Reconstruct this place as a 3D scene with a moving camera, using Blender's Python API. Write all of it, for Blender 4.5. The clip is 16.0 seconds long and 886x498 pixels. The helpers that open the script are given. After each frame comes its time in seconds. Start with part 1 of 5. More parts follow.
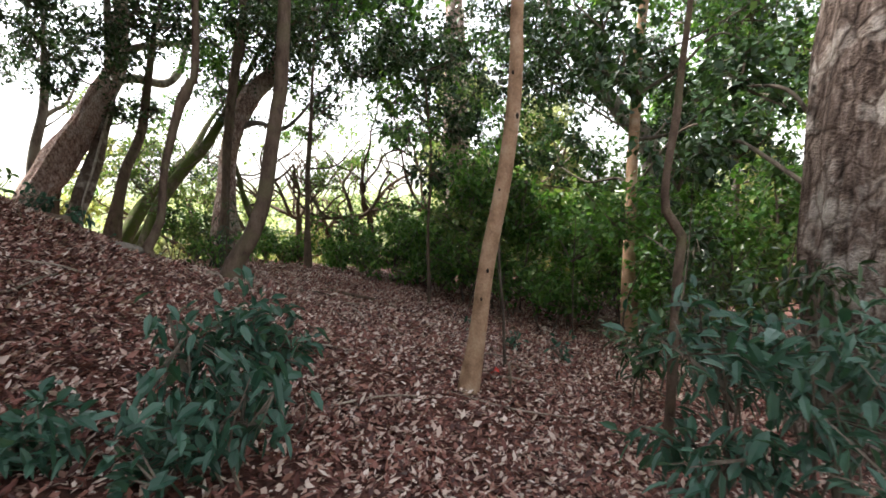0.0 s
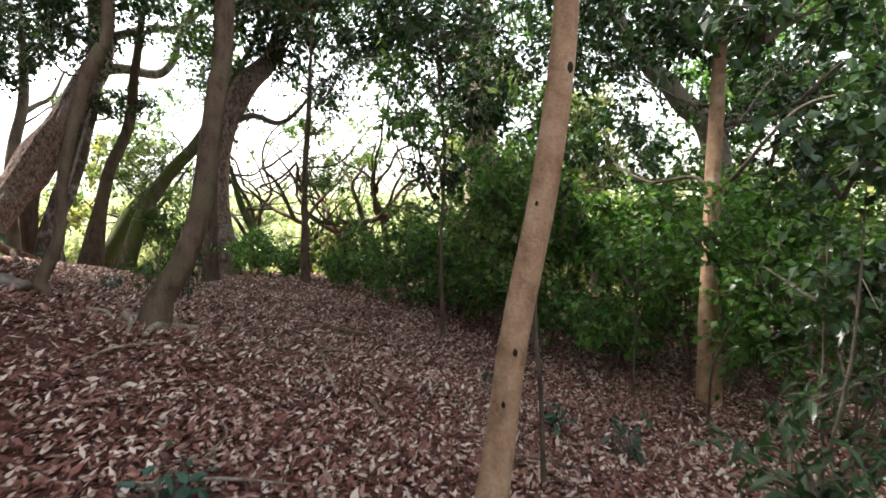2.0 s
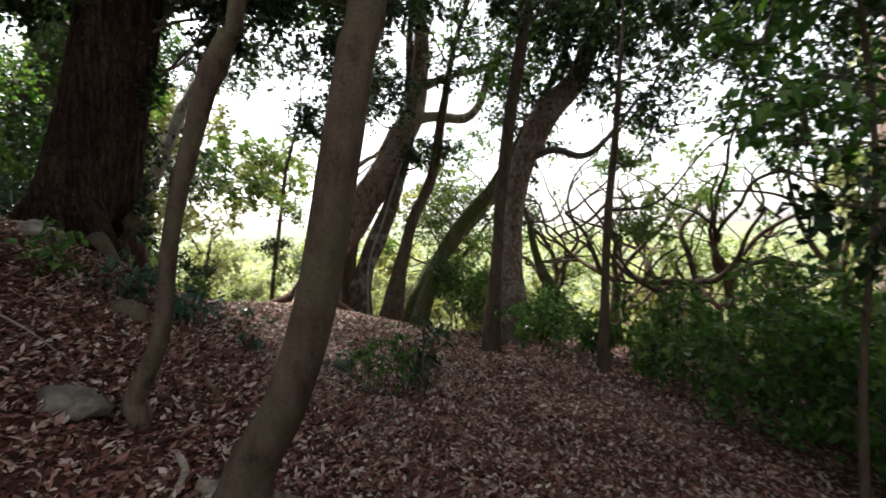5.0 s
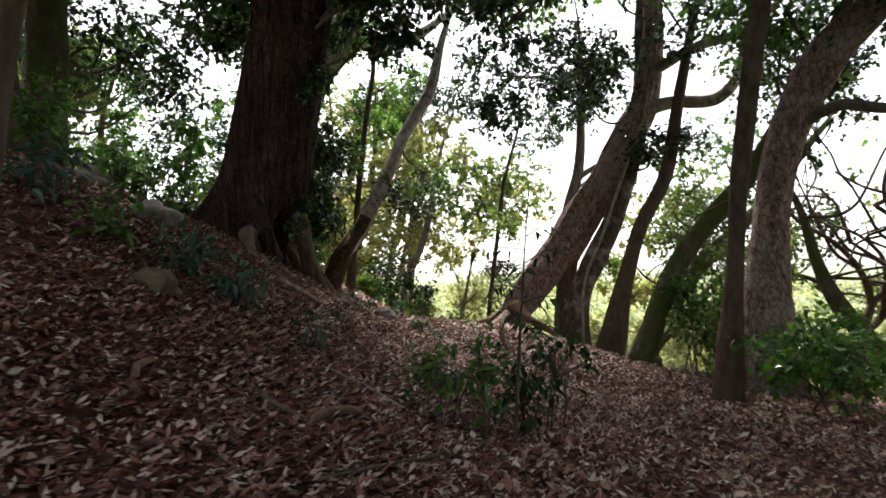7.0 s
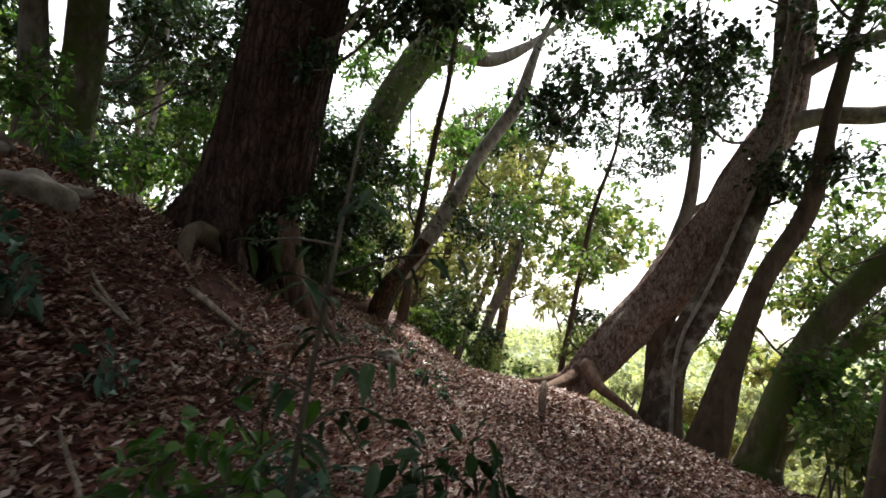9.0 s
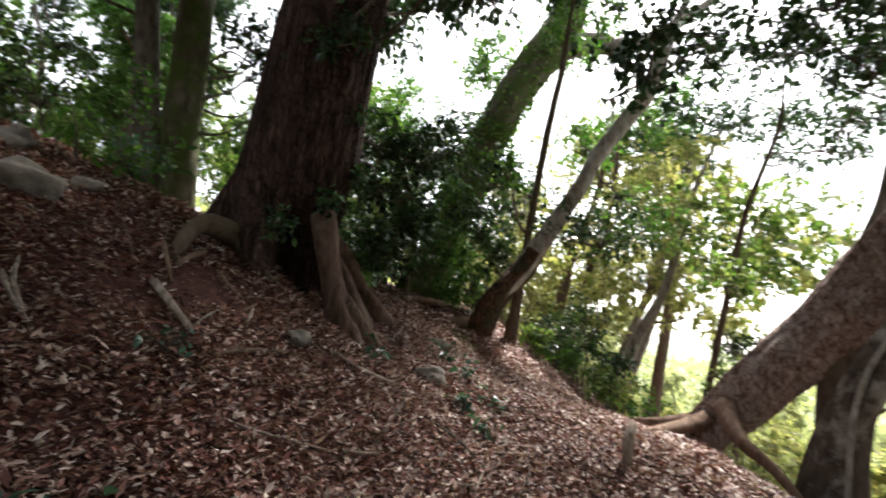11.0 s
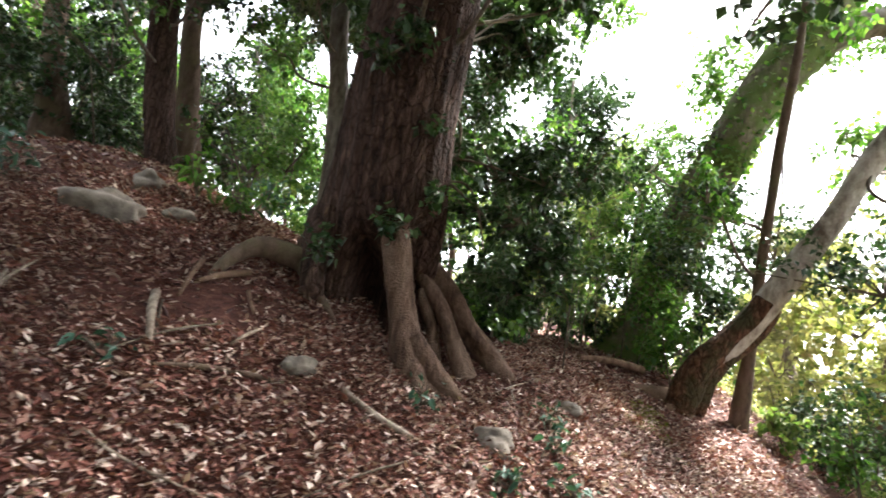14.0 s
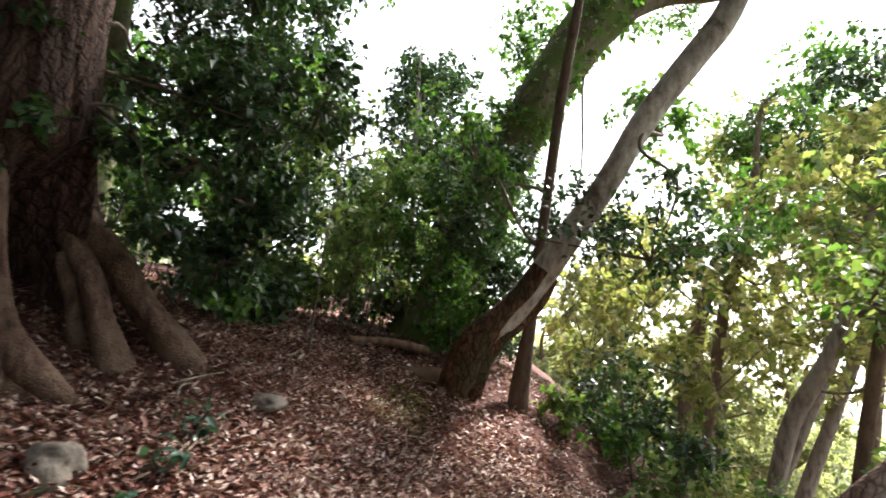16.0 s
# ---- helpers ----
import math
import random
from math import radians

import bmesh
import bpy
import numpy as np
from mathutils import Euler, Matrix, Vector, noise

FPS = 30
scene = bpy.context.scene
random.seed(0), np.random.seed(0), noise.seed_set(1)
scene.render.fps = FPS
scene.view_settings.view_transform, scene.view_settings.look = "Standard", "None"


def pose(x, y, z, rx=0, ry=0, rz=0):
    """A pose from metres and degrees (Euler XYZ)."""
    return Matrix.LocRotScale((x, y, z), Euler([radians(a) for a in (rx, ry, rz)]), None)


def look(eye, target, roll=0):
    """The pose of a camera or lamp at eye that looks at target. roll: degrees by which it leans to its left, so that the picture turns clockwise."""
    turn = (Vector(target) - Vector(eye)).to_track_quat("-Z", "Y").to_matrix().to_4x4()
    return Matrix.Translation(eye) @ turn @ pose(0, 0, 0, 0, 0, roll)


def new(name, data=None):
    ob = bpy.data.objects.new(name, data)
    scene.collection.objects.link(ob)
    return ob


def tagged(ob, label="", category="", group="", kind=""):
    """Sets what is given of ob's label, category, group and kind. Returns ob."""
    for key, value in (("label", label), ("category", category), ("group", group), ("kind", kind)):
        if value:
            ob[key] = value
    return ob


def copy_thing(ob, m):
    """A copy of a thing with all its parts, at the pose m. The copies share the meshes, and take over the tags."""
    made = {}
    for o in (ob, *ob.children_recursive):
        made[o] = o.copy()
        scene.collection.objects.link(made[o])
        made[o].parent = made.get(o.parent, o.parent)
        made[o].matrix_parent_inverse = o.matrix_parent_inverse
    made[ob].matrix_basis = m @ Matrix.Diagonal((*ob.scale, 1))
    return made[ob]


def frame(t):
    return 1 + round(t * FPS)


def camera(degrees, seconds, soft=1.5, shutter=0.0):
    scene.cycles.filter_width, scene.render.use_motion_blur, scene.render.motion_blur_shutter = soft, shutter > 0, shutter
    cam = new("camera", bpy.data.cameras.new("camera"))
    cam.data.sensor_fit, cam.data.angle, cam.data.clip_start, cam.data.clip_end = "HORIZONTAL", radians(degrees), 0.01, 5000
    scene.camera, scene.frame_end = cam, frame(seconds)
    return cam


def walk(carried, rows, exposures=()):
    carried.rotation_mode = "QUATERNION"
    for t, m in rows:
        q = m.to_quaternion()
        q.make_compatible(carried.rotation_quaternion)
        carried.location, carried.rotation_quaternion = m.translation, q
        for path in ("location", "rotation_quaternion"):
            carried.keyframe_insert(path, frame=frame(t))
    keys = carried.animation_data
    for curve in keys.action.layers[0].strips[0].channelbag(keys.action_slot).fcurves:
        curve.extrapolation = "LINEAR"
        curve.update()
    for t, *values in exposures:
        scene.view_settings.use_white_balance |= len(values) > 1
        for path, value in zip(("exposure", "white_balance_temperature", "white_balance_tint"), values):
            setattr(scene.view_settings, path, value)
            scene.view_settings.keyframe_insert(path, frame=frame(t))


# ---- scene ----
cam = camera(78.9, 16.0, soft=1.6, shutter=0.3)
PATH = [
    (0, (0.295, -0.279, 1.676), (0.217, 1.703, 1.421), 0.7),
    (0.5, (0.34, 0.22, 1.585), (0.201, 2.199, 1.33), -0.1),
    (1, (0.324, 0.789, 1.628), (0.183, 2.769, 1.381), 0.1),
    (1.5, (0.412, 1.284, 1.654), (0.25, 3.262, 1.4), 0.1),
    (2, (0.385, 1.721, 1.715), (0.199, 3.694, 1.451), 0.3),
    (2.5, (0.195, 2.27, 1.767), (0.059, 4.25, 1.516), 1.0),
    (3, (0.107, 2.706, 1.764), (-0.04, 4.685, 1.515), 2.5),
    (3.5, (0.118, 3.289, 1.822), (-0.255, 5.239, 1.584), 2.3),
    (4, (0.002, 3.654, 1.779), (-0.566, 5.56, 1.573), 1.3),
    (4.5, (-0.14, 4.201, 1.808), (-1.138, 5.928, 1.659), 0.2),
    (5, (-0.226, 4.69, 1.776), (-1.502, 6.226, 1.674), -1.1),
    (5.2, (-0.271, 4.906, 1.775), (-1.642, 6.36, 1.692), -0.9),
    (7.3, (-0.921, 7.208, 1.074), (-2.818, 7.832, 1.181), 0.3),
    (7.5, (-1.095, 7.396, 1.06), (-3.002, 7.983, 1.197), 1.9),
    (7.8, (-1.319, 7.662, 1.033), (-3.243, 8.18, 1.202), 2.1),
    (8, (-1.422, 7.833, 1.069), (-3.36, 8.3, 1.231), 3.4),
    (8.2, (-1.564, 8.021, 1.075), (-3.512, 8.438, 1.259), 4.2),
    (10.3, (-2.935, 9.547, 1.166), (-4.925, 9.602, 1.356), 4.8),
    (10.5, (-3.033, 9.678, 1.115), (-5.023, 9.685, 1.317), 5.2),
    (11, (-3.249, 10.006, 1.115), (-5.197, 9.614, 1.347), 7.0),
    (11.5, (-3.378, 10.355, 1.022), (-5.135, 9.444, 1.308), 8.2),
    (12, (-3.575, 10.629, 1.009), (-5.186, 9.481, 1.307), 8.3),
    (12.5, (-3.959, 10.848, 1.033), (-5.5, 9.605, 1.317), 9.2),
    (13, (-4.363, 11.156, 1.02), (-5.779, 9.781, 1.338), 10.1),
    (13.5, (-4.764, 11.32, 1.05), (-6.083, 9.847, 1.352), 11.0),
    (14, (-5.12, 11.379, 1.125), (-6.55, 10.021, 1.456), 10.9),
    (14.5, (-5.524, 11.557, 1.142), (-7.014, 10.276, 1.513), 10.1),
    (15, (-6.087, 11.751, 1.205), (-7.612, 10.507, 1.558), 8.9),
    (15.5, (-6.633, 11.802, 1.21), (-8.237, 10.664, 1.571), 8.2),
    (16, (-7.036, 11.975, 1.303), (-8.717, 10.954, 1.668), 8.4),
]
EXPOSURES = [(0, 2.1), (2.5, 2.25), (4, 1.9), (5, 1.4), (7.3, 1.4), (8.2, 1.4), (10.3, 1.3), (11, 1.85), (12.5, 3.15), (13.5, 3.15), (14.5, 2.75), (15, 2.5), (16, 2.1)]
walk(cam, [(t, look(eye, target, roll)) for t, eye, target, roll in PATH], EXPOSURES)

# ---- light ----
SUN_EL, SUN_AZ = 50.0, 74.0     # sun's height, and its bearing measured from +y towards -x
world = bpy.data.worlds.new("world")
scene.world = world
world.use_nodes = True
wn, wl = world.node_tree.nodes, world.node_tree.links
sky = wn.new("ShaderNodeTexSky")
sky.sky_type, sky.sun_disc = "NISHITA", False
sky.sun_elevation, sky.sun_rotation = radians(SUN_EL), radians(-SUN_AZ)
sky.air_density, sky.dust_density, sky.ozone_density = 1.0, 1.5, 1.0
wn["Background"].inputs["Strength"].default_value = 0.15
haze = wn.new("ShaderNodeHueSaturation")     # a thin white overcast: the sky's blue is mostly gone
haze.inputs["Saturation"].default_value = 0.22
wl.new(sky.outputs[0], haze.inputs["Color"])
wl.new(haze.outputs[0], wn["Background"].inputs["Color"])
sun_data = bpy.data.lights.new("sun", "SUN")
sun_data.energy, sun_data.angle, sun_data.color = 4.4, radians(9), (1.0, 0.95, 0.88)
sun = new("sun", sun_data)
az, el = radians(SUN_AZ), radians(SUN_EL)
sun_dir = Vector((-math.sin(az) * math.cos(el), math.cos(az) * math.cos(el), math.sin(el)))
sun.matrix_world = look(sun_dir * 60, (0, 0, 0))

rng = np.random.default_rng(7)


# ---- materials ----
def base_material(name):
    m = bpy.data.materials.new(name)
    m.use_nodes = True
    return m, m.node_tree.nodes, m.node_tree.links, m.node_tree.nodes["Principled BSDF"]


def ramp(nodes, stops):
    r = nodes.new("ShaderNodeValToRGB")
    els = r.color_ramp.elements
    while len(els) < len(stops):
        els.new(0.5)
    for e, (p, col) in zip(els, stops):
        e.position, e.color = p, (*col, 1)
    return r


def noise_node(nodes, links, scale, detail=4.0, vec=None, rough=0.55):
    n = nodes.new("ShaderNodeTexNoise")
    n.inputs["Scale"].default_value, n.inputs["Detail"].default_value, n.inputs["Roughness"].default_value = scale, detail, rough
    if vec is not None:
        links.new(vec, n.inputs["Vector"])
    return n


def bark(name, dark, mid, light, patch=None, ridge=9.0, along=1.6, depth=0.6, rough=0.9, fleck=0.55, plates=0.0):
    """Bark with fissures along the trunk, blotches of a second colour, and fine grain."""
    m, n, l, p = base_material(name)
    tc = n.new("ShaderNodeTexCoord")
    mp = n.new("ShaderNodeMapping")
    mp.inputs["Scale"].default_value = (ridge, ridge, along)
    l.new(tc.outputs["Object"], mp.inputs["Vector"])
    a = noise_node(n, l, 1.6, 6, mp.outputs[0], 0.6)
    r = ramp(n, [(0.3, dark), (0.5, mid), (0.72, light)])
    l.new(a.outputs[0], r.inputs[0])
    b = noise_node(n, l, 2.3, 5, tc.outputs["Object"], 0.65)
    rb = ramp(n, [(fleck - 0.06, (0, 0, 0)), (fleck + 0.08, (1, 1, 1))])
    l.new(b.outputs[0], rb.inputs[0])
    mix = n.new("ShaderNodeMixRGB")
    mix.inputs[2].default_value = (*(patch or light), 1)
    l.new(rb.outputs[0], mix.inputs[0])
    l.new(r.outputs[0], mix.inputs[1])
    g = noise_node(n, l, 60, 3, tc.outputs["Object"])
    mul = n.new("ShaderNodeMixRGB")
    mul.blend_type, mul.inputs[0].default_value = "OVERLAY", 0.35
    l.new(mix.outputs[0], mul.inputs[1])
    l.new(g.outputs[0], mul.inputs[2])
    skin = mul
    if plates:
        warp = noise_node(n, l, 5, 3, tc.outputs["Object"])
        off = n.new("ShaderNodeVectorMath")
        off.operation = "MULTIPLY_ADD"
        off.inputs[1].default_value = (0.12, 0.12, 0.12)
        l.new(warp.outputs["Color"], off.inputs[0])
        l.new(tc.outputs["Object"], off.inputs[2])
        long = n.new("ShaderNodeMapping")
        long.inputs["Scale"].default_value = (plates, plates, plates * 0.4)
        l.new(off.outputs[0], long.inputs["Vector"])
        vor = n.new("ShaderNodeTexVoronoi")
        vor.feature = "DISTANCE_TO_EDGE"
        vor.inputs["Scale"].default_value = 1.0
        l.new(long.outputs[0], vor.inputs["Vector"])
        crack = ramp(n, [(0.0, (0.42, 0.37, 0.34)), (0.14, (1, 1, 1))])
        l.new(vor.outputs["Distance"], crack.inputs[0])
        skin = n.new("ShaderNodeMixRGB")
        skin.blend_type, skin.inputs[0].default_value = "MULTIPLY", 0.9
        l.new(mul.outputs[0], skin.inputs[1])
        l.new(crack.outputs[0], skin.inputs[2])
    l.new(skin.outputs[0], p.inputs["Base Color"])
    p.inputs["Roughness"].default_value = rough
    p.inputs["Specular IOR Level"].default_value = 0.2
    bump = n.new("ShaderNodeBump")
    bump.inputs["Strength"].default_value, bump.inputs["Distance"].default_value = depth, 0.03
    add = n.new("ShaderNodeMath")
    add.operation = "ADD"
    l.new(a.outputs[0], add.inputs[0])
    l.new(g.outputs[0], add.inputs[1])
    if plates:
        sum2 = n.new("ShaderNodeMath")
        sum2.operation = "ADD"
        l.new(add.outputs[0], sum2.inputs[0])
        l.new(crack.outputs[0], sum2.inputs[1])
        l.new(sum2.outputs[0], bump.inputs["Height"])
    else:
        l.new(add.outputs[0], bump.inputs["Height"])
    l.new(bump.outputs[0], p.inputs["Normal"])
    return m


def foliage(name, cols, gloss=0.4, through_light=0.35):
    """Leaves: each leaf its own shade, glossy above, letting some light through."""
    m, n, l, p = base_material(name)
    geo = n.new("ShaderNodeNewGeometry")
    r = ramp(n, [(i / (len(cols) - 1), c) for i, c in enumerate(cols)])
    l.new(geo.outputs["Random Per Island"], r.inputs[0])
    tc = n.new("ShaderNodeTexCoord")
    big = noise_node(n, l, 0.7, 2, tc.outputs["Object"])
    hsv = n.new("ShaderNodeHueSaturation")
    rb = n.new("ShaderNodeMapRange")
    rb.inputs["To Min"].default_value, rb.inputs["To Max"].default_value = 0.7, 1.3
    l.new(big.outputs[0], rb.inputs[0])
    l.new(rb.outputs[0], hsv.inputs["Value"])
    l.new(r.outputs[0], hsv.inputs["Color"])
    l.new(hsv.outputs[0], p.inputs["Base Color"])
    p.inputs["Roughness"].default_value = gloss
    p.inputs["Specular IOR Level"].default_value = 0.4
    t = n.new("ShaderNodeBsdfTranslucent")
    tint = n.new("ShaderNodeMixRGB")
    tint.blend_type, tint.inputs[0].default_value, tint.inputs[2].default_value = "MULTIPLY", 1.0, (1.25, 1.3, 0.65, 1)
    l.new(hsv.outputs[0], tint.inputs[1])
    l.new(tint.outputs[0], t.inputs["Color"])
    mix = n.new("ShaderNodeMixShader")
    mix.inputs[0].default_value = through_light
    l.new(p.outputs[0], mix.inputs[1])
    l.new(t.outputs[0], mix.inputs[2])
    l.new(mix.outputs[0], n["Material Output"].inputs["Surface"])
    return m


def soil_material():
    m, n, l, p = base_material("soil")
    tc = n.new("ShaderNodeTexCoord")
    a = noise_node(n, l, 14, 8, tc.outputs["Object"], 0.7)
    b = noise_node(n, l, 0.6, 3, tc.outputs["Object"])
    r = ramp(n, [(0.3, (0.03, 0.011, 0.008)), (0.5, (0.10, 0.036, 0.026)), (0.7, (0.22, 0.105, 0.08))])
    l.new(a.outputs[0], r.inputs[0])
    mix = n.new("ShaderNodeMixRGB")
    mix.blend_type, mix.inputs[2].default_value = "MULTIPLY", (0.75, 0.55, 0.5, 1)
    l.new(b.outputs[0], mix.inputs[0])
    l.new(r.outputs[0], mix.inputs[1])
    far = n.new("ShaderNodeVectorMath")      # beyond the woods the valley floor is grown over
    far.operation = "LENGTH"
    l.new(tc.outputs["Object"], far.inputs[0])
    rim = n.new("ShaderNodeMapRange")
    rim.inputs["From Min"].default_value, rim.inputs["From Max"].default_value = 40.0, 70.0
    l.new(far.outputs["Value"], rim.inputs[0])
    green = ramp(n, [(0.35, (0.13, 0.17, 0.09)), (0.65, (0.26, 0.29, 0.18))])
    l.new(a.outputs[0], green.inputs[0])
    over = n.new("ShaderNodeMixRGB")
    l.new(rim.outputs[0], over.inputs[0])
    l.new(mix.outputs[0], over.inputs[1])
    l.new(green.outputs[0], over.inputs[2])
    l.new(over.outputs[0], p.inputs["Base Color"])
    p.inputs["Roughness"].default_value = 0.95
    bump = n.new("ShaderNodeBump")
    bump.inputs["Strength"].default_value, bump.inputs["Distance"].default_value = 0.9, 0.04
    l.new(a.outputs[0], bump.inputs["Height"])
    l.new(bump.outputs[0], p.inputs["Normal"])
    return m


def rock_material():
    m, n, l, p = base_material("rock")
    tc = n.new("ShaderNodeTexCoord")
    a = noise_node(n, l, 5, 8, tc.outputs["Object"], 0.65)
    r = ramp(n, [(0.3, (0.045, 0.037, 0.03)), (0.52, (0.15, 0.125, 0.104)), (0.72, (0.28, 0.24, 0.205))])
    l.new(a.outputs[0], r.inputs[0])
    l.new(r.outputs[0], p.inputs["Base Color"])
    p.inputs["Roughness"].default_value = 0.9
    bump = n.new("ShaderNodeBump")
    bump.inputs["Strength"].default_value, bump.inputs["Distance"].default_value = 0.5, 0.02
    l.new(noise_node(n, l, 40, 5, tc.outputs["Object"]).outputs[0], bump.inputs["Height"])
    l.new(bump.outputs[0], p.inputs["Normal"])
    return m


SOIL, ROCK = soil_material(), rock_material()
BARK_TAN = bark("bark_tan", (0.19, 0.112, 0.066), (0.34, 0.212, 0.135), (0.44, 0.305, 0.205), (0.47, 0.37, 0.28), ridge=5, along=4, depth=0.3, fleck=0.62)
BARK_BROWN = bark("bark_brown", (0.05, 0.032, 0.024), (0.11, 0.075, 0.056), (0.17, 0.125, 0.095), (0.12, 0.10, 0.06), ridge=7, along=2.5, depth=0.4)
BARK_RED = bark("bark_red", (0.011, 0.006, 0.005), (0.048, 0.026, 0.02), (0.14, 0.085, 0.066), (0.066, 0.038, 0.03), ridge=11, along=0.9, depth=1.0, plates=14)
BARK_FLAKE = bark("bark_flaking", (0.022, 0.015, 0.012), (0.11, 0.078, 0.064), (0.27, 0.215, 0.185), (0.36, 0.32, 0.29), ridge=13, along=1.7, depth=1.0, fleck=0.57, plates=9)
BARK_ROOT = bark("bark_root", (0.075, 0.043, 0.03), (0.20, 0.125, 0.09), (0.31, 0.21, 0.155), (0.15, 0.095, 0.065), ridge=8, along=3, depth=0.5)
BARK_LEG = bark("bark_leg", (0.035, 0.02, 0.014), (0.11, 0.066, 0.048), (0.21, 0.14, 0.103), (0.17, 0.115, 0.085), ridge=10, along=2.2, depth=0.9)
BARK_HUSK = bark("bark_husk", (0.025, 0.012, 0.008), (0.11, 0.052, 0.03), (0.22, 0.125, 0.08), (0.06, 0.05, 0.025), ridge=12, along=5, depth=1.0, fleck=0.5, plates=12)
BARK_PINK = bark("bark_pink", (0.10, 0.05, 0.04), (0.42, 0.29, 0.25), (0.68, 0.55, 0.50), (0.55, 0.46, 0.42), ridge=9, along=5, depth=1.0, plates=17)
BARK_PALE = bark("bark_pale", (0.16, 0.13, 0.11), (0.36, 0.32, 0.28), (0.55, 0.51, 0.46), (0.12, 0.09, 0.07), ridge=6, along=3, depth=0.5, fleck=0.58)
BARK_TWIN = bark("bark_twin", (0.045, 0.03, 0.024), (0.10, 0.072, 0.056), (0.17, 0.13, 0.105), (0.38, 0.34, 0.30), ridge=7, along=2, depth=0.6, fleck=0.57)
BARK_GREY = bark("bark_grey", (0.07, 0.055, 0.045), (0.16, 0.135, 0.115), (0.27, 0.24, 0.21), (0.20, 0.18, 0.15), ridge=7, along=2.5, depth=0.45)
BARK_MOSS = bark("bark_moss", (0.05, 0.04, 0.028), (0.13, 0.11, 0.075), (0.22, 0.19, 0.14), (0.085, 0.115, 0.03), ridge=6, along=3, depth=0.5, fleck=0.47)
TWIG = bark("twig_bark", (0.05, 0.038, 0.03), (0.10, 0.08, 0.062), (0.18, 0.15, 0.12), ridge=10, along=4, depth=0.2)
DEADWOOD = bark("dead_wood", (0.09, 0.068, 0.053), (0.23, 0.178, 0.14), (0.38, 0.315, 0.26), ridge=14, along=3, depth=0.4)
LEAF_DARK = foliage("leaf_dark", [(0.010, 0.025, 0.010), (0.02, 0.05, 0.017), (0.036, 0.078, 0.026), (0.058, 0.10, 0.042)], 0.3, 0.24)
LEAF_MID = foliage("leaf_mid", [(0.028, 0.08, 0.016), (0.056, 0.145, 0.028), (0.095, 0.20, 0.045), (0.16, 0.25, 0.08)], 0.28, 0.45)
LEAF_LIGHT = foliage("leaf_light", [(0.06, 0.13, 0.033), (0.11, 0.19, 0.055), (0.17, 0.235, 0.085), (0.26, 0.29, 0.14)], 0.5, 0.5)
# yellow-green raised in colour to stand for sun through the valley leaves
LEAF_YELLOW_LIT = foliage("leaf_yellow_lit", [(0.12, 0.16, 0.055), (0.21, 0.24, 0.10), (0.32, 0.315, 0.165), (0.40, 0.36, 0.24)], 0.55, 0.55)
LEAF_BLUE = foliage("leaf_bluegreen", [(0.02, 0.06, 0.04), (0.04, 0.10, 0.07), (0.075, 0.15, 0.11)], 0.3, 0.3)
# far leaf paled and greyed: distance haze is put into its colour
LEAF_FAR_HAZY = foliage("leaf_far_hazy", [(0.16, 0.19, 0.11), (0.25, 0.28, 0.17), (0.34, 0.36, 0.24), (0.44, 0.44, 0.33)], 0.7, 0.5)
LITTER = foliage("leaf_litter", [(0.04, 0.012, 0.010), (0.095, 0.031, 0.024), (0.17, 0.060, 0.046), (0.26, 0.112, 0.085), (0.43, 0.30, 0.25), (0.66, 0.55, 0.49)], 0.55, 0.08)
MOSS = foliage("moss_blades", [(0.09, 0.12, 0.02), (0.16, 0.19, 0.03), (0.22, 0.23, 0.05)], 0.8, 0.2)


# ---- ground ----
BUMPS = [(-9.0, 8.0, 2.2, 0.89), (-6.0, 6.0, 2.2, 0.70), (-7.0, 3.0, 2.5, 1.41), (-5.0, 8.0, 2.0, -0.56), (-7.5, 10.5, 2.0, -0.59),
         (-11.0, 10.0, 2.5, -1.30), (-3.0, 6.0, 2.0, 0.05), (-1.0, 5.0, 2.0, 0.19), (-1.0, 8.5, 2.0, -0.17), (-4.0, 11.0, 2.5, 0.36),
         (2.5, 8.0, 2.2, -0.11), (-3.0, 9.0, 2.0, 0.28), (1.0, 2.0, 2.2, -0.24), (-13.0, 8.0, 2.5, 0.94), (-2.5, 12.5, 2.5, -0.18),
         (-2.0, 2.0, 2.5, 0.06), (-9.5, 11.3, 1.6, 0.81), (-8.5, -1.5, 2.8, 1.5), (-8.85, 7.95, 0.6, -0.24)]


def ground_z(x, y):
    """Height of the hillside: a tilted plane with swells, falling away into a valley, level far off."""
    x, y = np.asarray(x, float), np.asarray(y, float)
    d = np.hypot(x + 5, y - 6)
    keep = np.exp(-np.clip(d - 22, 0, None) / 14)
    z = 0.387 + (-0.088 * x - 0.102 * y) * keep
    for cx, cy, w, k in BUMPS:
        z = z + k * np.exp(-((x - cx) ** 2 + (y - cy) ** 2) / (2 * w * w))
    u = -0.5 * x + 0.866 * y - 14.9
    s = np.clip(u, 0, None)
    z = z - 15.0 * (1 - np.exp(-(s / 17.3) ** 1.4))
    hill = np.clip((d - 60) / 70, 0, None)
    z = z + 2.5 * (1 - np.exp(-hill ** 2)) * (1 + 0.35 * np.sin(x * 0.031 + 1) * np.sin(y * 0.027))
    fine = 0.03 * np.sin(x * 2.3 + 1.1 * np.sin(y * 1.7)) * np.sin(y * 2.9 + x) + 0.012 * np.sin(x * 7.1 + y * 3) * np.sin(y * 8.3 - x * 2)
    return z + fine * (d < 40)


def gz(x, y):
    return float(ground_z(x, y))


